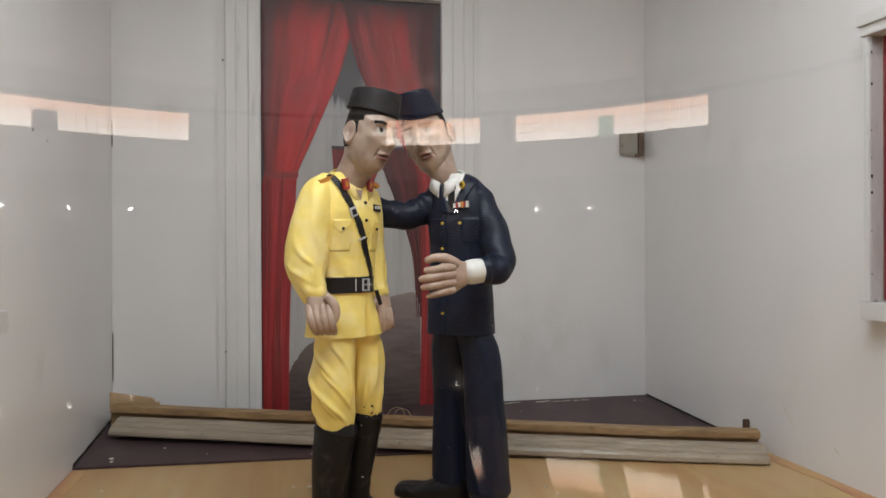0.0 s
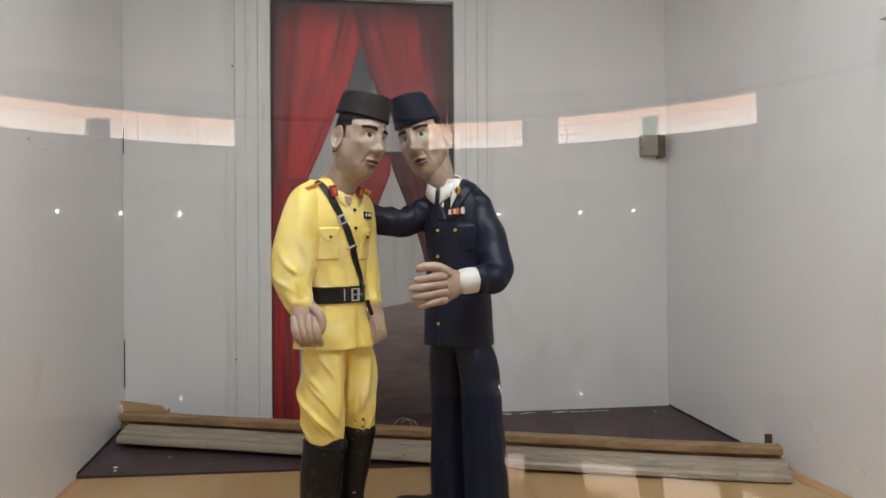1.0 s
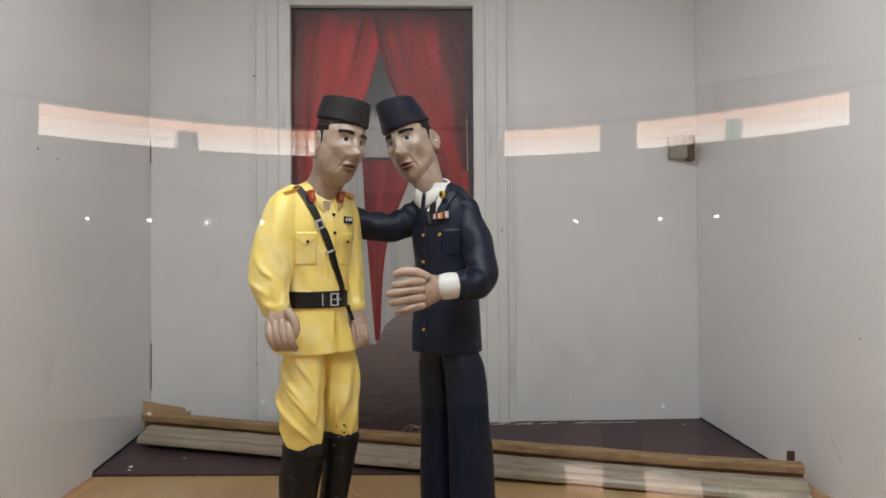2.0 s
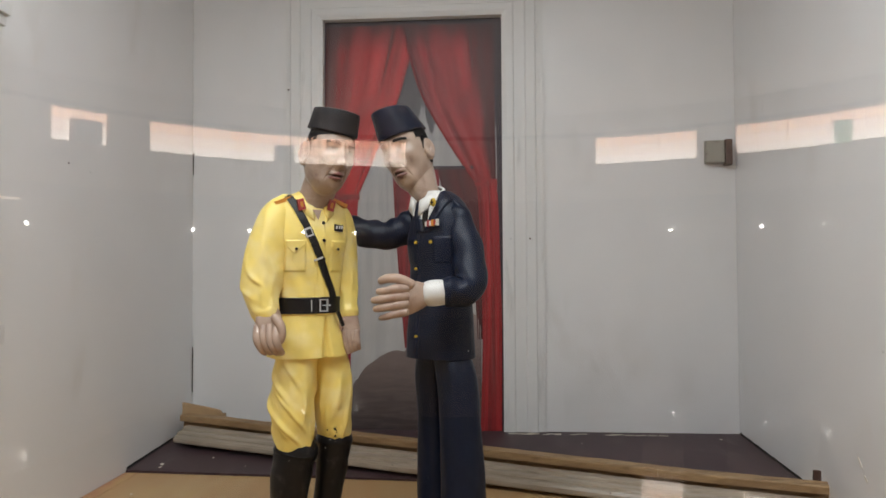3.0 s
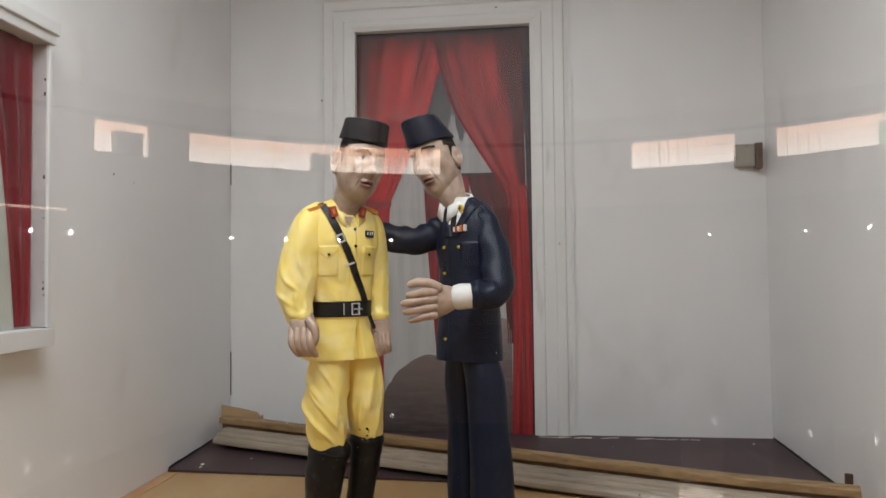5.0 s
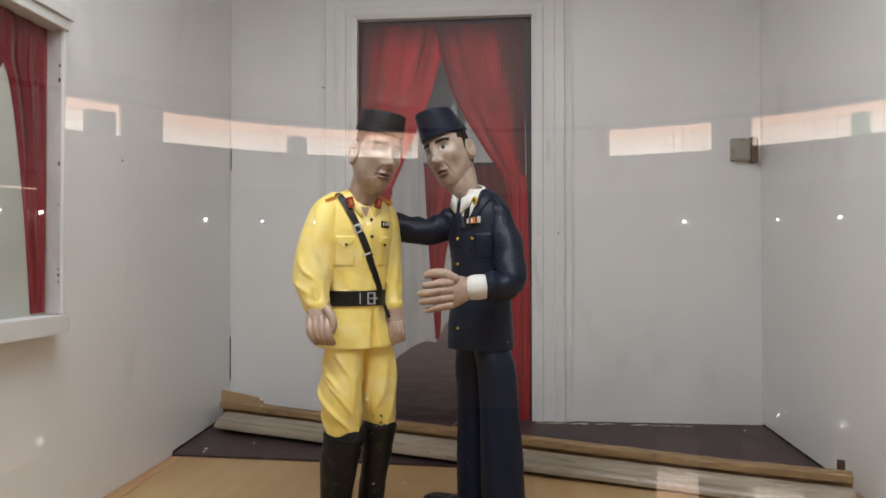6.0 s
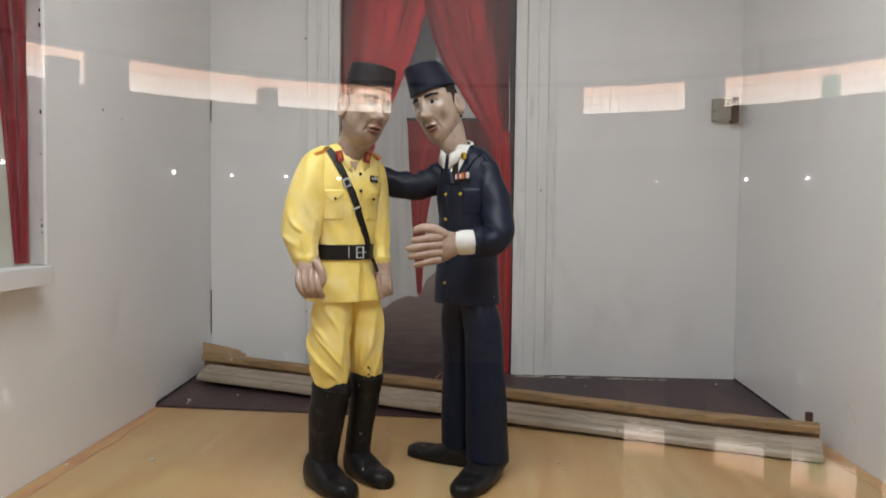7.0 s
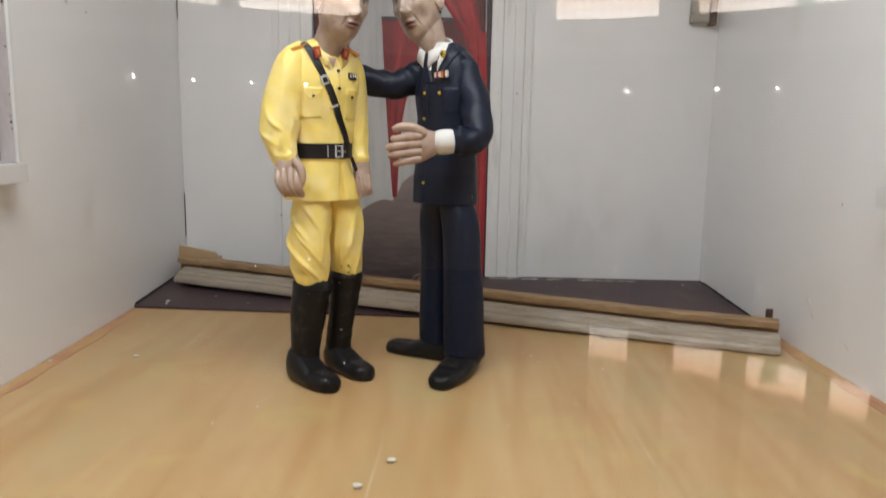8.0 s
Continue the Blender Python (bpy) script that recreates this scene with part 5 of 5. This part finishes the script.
    hand([(0.028, 1.160, 0.398 + up, 0.016), (0.032, 1.156, 0.382 + up, 0.0205), (0.036, 1.152, 0.362 + up, 0.0215), (0.036, 1.152, 0.348 + up, 0.018)],
         [[(0.018 + 0.0100 * k, 1.142 + 0.003 * abs(k - 1.5), 0.370 + up, 0.0064), (0.020 + 0.0100 * k, 1.136, 0.352 + up, 0.0066), (0.025 + 0.0096 * k, 1.138, 0.337 + up, 0.0060), (0.030 + 0.0088 * k, 1.147, 0.328 + up, 0.0050)] for k in range(4)]
         + [[(0.046, 1.145, 0.384 + up, 0.0075), (0.056, 1.140, 0.372 + up, 0.0072), (0.059, 1.139, 0.358 + up, 0.0062), (0.056, 1.140, 0.346 + up, 0.0052)]])
    hand([(0.138, 1.254, 0.397, 0.013), (0.142, 1.250, 0.379, 0.0155), (0.145, 1.246, 0.359, 0.0155), (0.145, 1.245, 0.347, 0.013)],
         [[(0.136 + 0.0058 * k, 1.236 + 0.003 * k, 0.361, 0.0056), (0.139 + 0.0058 * k, 1.232 + 0.003 * k, 0.343, 0.0056), (0.142 + 0.0055 * k, 1.236 + 0.003 * k, 0.326 + 0.002 * k, 0.0046)] for k in range(4)]
         + [[(0.131, 1.240, 0.379, 0.0060), (0.126, 1.233, 0.365, 0.0060), (0.128, 1.230, 0.353, 0.0050)]])

    leg_right = ridges([(0.95, 0.33, 3.2, 0.26, 0.15, 0.0062), (0.50, 0.52, 3.4, 0.26, 0.16, 0.0070), (1.75, 0.26, 2.2, 0.24, 0.11, 0.0040), (1.55, 0.70, 2.4, 0.24, 0.13, 0.0056), (2.35, 0.50, -2.0, 0.26, 0.13, 0.0050),
                        (0.15, 0.72, 2.6, 0.26, 0.12, 0.0050), (2.70, 0.75, -1.6, 0.26, 0.12, 0.0044), (1.35, 0.46, 3.0, 0.18, 0.10, 0.0046), (1.05, 0.66, 2.8, 0.18, 0.09, 0.0042), (2.05, 0.62, 2.0, 0.18, 0.09, 0.0036), (4.0, 0.45, 2.4, 0.34, 0.2, 0.0050), (5.2, 0.6, 2.4, 0.34, 0.2, 0.0050)], 0.4, 0.0028, 0.0022)
    leg_left = ridges([(1.25, 0.36, -2.6, 0.26, 0.13, 0.0046), (2.05, 0.44, -3.0, 0.26, 0.15, 0.0062), (1.45, 0.62, -2.8, 0.24, 0.12, 0.0056), (2.50, 0.66, -2.6, 0.26, 0.13, 0.0054), (1.80, 0.82, -1.8, 0.24, 0.08, 0.0044),
                       (2.9, 0.34, -2.2, 0.28, 0.14, 0.0046), (1.75, 0.54, -2.6, 0.18, 0.09, 0.0042), (1.15, 0.52, -2.2, 0.18, 0.10, 0.0036), (2.25, 0.80, -2.0, 0.18, 0.08, 0.0038), (4.3, 0.5, -2.2, 0.34, 0.2, 0.0050)], 2.7, 0.0026, 0.0020)

    def ragged(seed):
        def f(p, a, t):
            smear = (p - Vector((0.116, 1.224, 0.196))).length < 0.011 and noise.noise((p.x * 300 + p.z * 200, p.z * 160, seed)) > 0.25
            return BOOT if smear or t > 0.955 + 0.05 * noise.noise((p.x * 160, p.y * 160, seed)) else YELLOW
        return f
    # breeches and boots
    limb(bm, [(0.062, 1.215, 0.335, 0.0355), (0.060, 1.210, 0.300, 0.0370), (0.058, 1.205, 0.262, 0.0380), (0.058, 1.203, 0.225, 0.0370), (0.060, 1.203, 0.190, 0.0335), (0.062, 1.204, 0.168, 0.031)], 120, 100, ragged(0.2), leg_right)
    limb(bm, [(0.100, 1.250, 0.335, 0.0345), (0.107, 1.252, 0.300, 0.0355), (0.111, 1.254, 0.262, 0.0360), (0.112, 1.255, 0.225, 0.0345), (0.114, 1.256, 0.195, 0.031), (0.112, 1.257, 0.176, 0.028)], 120, 100, ragged(7.7), leg_left)
    limb(bm, [(0.062, 1.205, 0.176, 0.0335), (0.061, 1.206, 0.168, 0.0360), (0.058, 1.204, 0.155, 0.0335), (0.054, 1.203, 0.125, 0.0325), (0.050, 1.202, 0.085, 0.0285), (0.047, 1.201, 0.050, 0.026), (0.046, 1.199, 0.024, 0.0265)], 50, 44, lambda p, a, t: BOOT,
         lambda p, th, t: 0.0012 * noise.noise((th, p.z * 60, 3)))
    limb(bm, [(0.113, 1.258, 0.184, 0.0295), (0.113, 1.258, 0.176, 0.0315), (0.112, 1.258, 0.163, 0.0285), (0.108, 1.259, 0.125, 0.026), (0.102, 1.260, 0.085, 0.0235), (0.098, 1.261, 0.050, 0.0235), (0.097, 1.259, 0.024, 0.024)], 50, 44, lambda p, a, t: BOOT,
         lambda p, th, t: 0.0012 * noise.noise((th, p.z * 60, 9)))
    shoe(bm, (0.021, 1.214, 0.0), (0.113, 1.121, 0.0), 0.057, 0.060, BOOT)
    shoe(bm, (0.078, 1.278, 0.0), (0.165, 1.184, 0.0), 0.053, 0.056, BOOT)
    return finish("yellow_uniform_statue", bm, (0.084, 1.232, 0), "painted statue in yellow uniform, black boots and dark cap")


def navy_figure():
    bm = bmesh.new()
    O = Vector((0.292, 1.300, 0))
    m = Matrix.Translation(O) @ pose(0, 0, 0, 0, 0, -35)

    def jm(p, th, t):
        if p.y < 0 and p.z > 0.528:
            v = (p.z - 0.528) * 0.42
            x = p.x + 0.002
            if abs(x) < min(v * 0.95, 0.017):
                if abs(x) < 0.0055 + 0.004 * max(0, (0.575 - p.z) / 0.05) and p.z < 0.585:
                    return STRAP
                return SHIRT
        return NAVY

    def disp(p, th, t):
        d = 0.0014 * noise.noise((p[0] * 36, p[1] * 36, p[2] * 20 + 7)) + 0.0016 * noise.noise((p[0] * 15, p[1] * 15, p[2] * 28))
        if p[1] < 0 and abs(p[0] + 0.012) < 0.0022 and p[2] < 0.53:
            d -= 0.0025
        if p[1] < 0 and p[2] > 0.528:
            v = (p[2] - 0.528) * 0.42
            e = abs(p[0] + 0.002) - v
            if 0 < e < 0.016:
                d += 0.0026
        if p[1] < 0 and 0.020 < abs(p[0]) < 0.048 and 0.475 < p[2] < 0.518:
            d += 0.0014
        return d

    torso = [(-0.006, 0.0, 0.600, 0.022, 0.022), (-0.004, 0.003, 0.590, 0.036, 0.029), (-0.002, 0.004, 0.574, 0.049, 0.036), (0, 0.002, 0.550, 0.0550, 0.041), (0, 0.0, 0.515, 0.0595, 0.044), (0, 0.0, 0.470, 0.057, 0.043),
             (0, 0, 0.43, 0.0565, 0.043), (0, 0, 0.39, 0.059, 0.045), (0, 0, 0.35, 0.0615, 0.047), (0, 0, 0.312, 0.063, 0.049)]
    body_tube(bm, torso, m, 180, 200, jm, disp, 2.3)
    for z in (0.510, 0.465, 0.420, 0.350):
        pin(bm, m, (-0.016, -0.0455, z), 0.0027, 0.0027, 0.003, GOLD)
    pin(bm, m, (0.018, -0.0465, 0.510), 0.0030, 0.0030, 0.003, GOLD)
    pin(bm, m, (0.021, -0.0430, 0.577), 0.0060, 0.0075, 0.0035, GOLD)
    tab(bm, m, (0.021, -0.0462, 0.577), 0.0075, 0.0018, 0.001, NAVY)
    tab(bm, m, (0.021, -0.0462, 0.577), 0.0018, 0.010, 0.001, NAVY)
    for k, mt in enumerate((SHIRT, RED, SHIRT, ORANGE, RED, SHIRT)):
        tab(bm, m, (0.008 + 0.0048 * k, -0.0458, 0.541 + 0.0004 * k), 0.0042, 0.011 if k % 2 else 0.008, 0.0022, mt)
    # folded shirt collar and shoulder boards
    neck_band(bm, m, -0.021, -0.008, 0.0265, 0.0248, 0.612, 0.583, 0.015, 0.0040, 9, SHIRT)
    for s in (-1, 1):
        limb(bm, [(*(m @ Vector((s * 0.026 - 0.004, -0.004, 0.588))), 0.008), (*(m @ Vector((s * 0.040 - 0.002, -0.004, 0.581))), 0.008), (*(m @ Vector((s * 0.053, -0.003, 0.567))), 0.008)], 8, 14, lambda p, a, t: NAVY, None, 0.5, (0, 0, 1))
    # neck, head and cap
    limb(bm, [(0.272, 1.308, 0.578, 0.022), (0.267, 1.310, 0.594, 0.024), (0.260, 1.313, 0.611, 0.027), (0.252, 1.318, 0.632, 0.030), (0.247, 1.320, 0.645, 0.030)], 16, 28, lambda p, a, t: FACE)
    hm = Matrix.Translation((0.235, 1.316, 0)) @ pose(0, 0, 0.666, 5, -15, -32) @ Matrix.Translation((0, 0, -0.66))
    head(bm, hm, 0.0405, 0.0465, 0.6610, 0.0705, 98)
    cap(bm, hm @ Matrix.Translation((0, 0.0, 0)) @ pose(0, 0, 0.69, 9, 0, 0) @ Matrix.Translation((0, 0, -0.69)), 0.0405, 0.0500, 0.697, 0.745, 0.006, 0.80, NAVY, 0.010)

    def sl(seed):
        return lambda p, th, t: 0.0026 * noise.noise((th * 1.1, t * 9, seed)) + 0.0012 * math.sin(t * 30 + 2 * math.sin(th + seed))
    # his left arm, bent across the front
    limb(bm, [(0.319, 1.282, 0.567, 0.019), (0.327, 1.276, 0.548, 0.0235), (0.336, 1.264, 0.513, 0.0260), (0.346, 1.249, 0.475, 0.0275), (0.347, 1.232, 0.442, 0.028), (0.334, 1.216, 0.428, 0.026), (0.318, 1.206, 0.428, 0.024), (0.306, 1.200, 0.428, 0.023)], 70, 50, lambda p, a, t: NAVY, sl(2.0))
    limb(bm, [(0.312, 1.203, 0.428, 0.0195), (0.300, 1.198, 0.427, 0.021), (0.288, 1.194, 0.426, 0.0215), (0.280, 1.191, 0.425, 0.020)], 20, 30, lambda p, a, t: SHIRT)
    # his right arm, laid behind the other's back
    limb(bm, [(0.258, 1.322, 0.566, 0.022), (0.244, 1.326, 0.550, 0.025), (0.222, 1.326, 0.534, 0.0265), (0.195, 1.320, 0.525, 0.0255), (0.165, 1.316, 0.527, 0.025), (0.135, 1.312, 0.535, 0.024), (0.105, 1.304, 0.545, 0.021)], 60, 44, lambda p, a, t: NAVY, sl(5.0))
    # left hand held out flat, fingers curled at the tips
    limb(bm, [(0.284, 1.191, 0.425, 0.0150), (0.268, 1.185, 0.423, 0.0225), (0.248, 1.178, 0.419, 0.0270), (0.234, 1.174, 0.415, 0.0255)], 18, 28, lambda p, a, t: SKIN, None, 0.55, (0.3, -0.95, 0))
    for k in range(4):
        z, ex, rr = 0.4345 - 0.0122 * k, (0.005, -0.003, 0.000, 0.009)[k], (0.0070, 0.0074, 0.0071, 0.0064)[k]
        limb(bm, [(0.250, 1.168 - 0.001 * k, z, rr), (0.234 + 0.002 * k, 1.160 + 0.001 * k, z - 0.001, rr * 1.12), (0.222 + ex * 0.5, 1.159, z - 0.002 - 0.001 * k, rr * 0.90), (0.211 + ex, 1.162, z - 0.004 - 0.001 * k, rr * 0.94), (0.200 + ex, 1.169, z - 0.005 - 0.0015 * k, rr * 0.72)], 22, 16, lambda p, a, t: SKIN)
    limb(bm, [(0.256, 1.172, 0.440, 0.009), (0.238, 1.168, 0.449, 0.0082), (0.222, 1.168, 0.450, 0.0074), (0.208, 1.172, 0.446, 0.0062)], 16, 14, lambda p, a, t: SKIN)

    def crease(seed):
        return lambda p, th, t: 0.0018 * noise.noise((math.cos(th) * 1.5, math.sin(th) * 1.5 + seed, t * 5)) + 0.0022 * math.exp(-((math.sin(th) - 1) / 0.05) ** 2)
    # wide straight trousers
    limb(bm, [(0.308, 1.288, 0.322, 0.030), (0.322, 1.274, 0.275, 0.0345), (0.327, 1.268, 0.200, 0.0350), (0.331, 1.265, 0.120, 0.0370), (0.334, 1.263, 0.045, 0.0390), (0.334, 1.262, 0.032, 0.0385)], 60, 60, lambda p, a, t: NAVY, crease(1.0))
    limb(bm, [(0.278, 1.316, 0.322, 0.030), (0.276, 1.328, 0.275, 0.0325), (0.279, 1.334, 0.200, 0.0330), (0.281, 1.338, 0.120, 0.0345), (0.282, 1.340, 0.050, 0.0360), (0.282, 1.340, 0.036, 0.0355)], 60, 60, lambda p, a, t: NAVY, crease(6.0))
    shoe(bm, (0.350, 1.300, 0.0), (0.287, 1.146, 0.0), 0.062, 0.052, BOOT)
    shoe(bm, (0.312, 1.316, 0.0), (0.180, 1.376, 0.0), 0.057, 0.050, BOOT)
    return finish("navy_uniform_statue", bm, (0.300, 1.300, 0), "painted statue in navy uniform with white cuff and navy cap")


yellow_figure()
navy_figure()
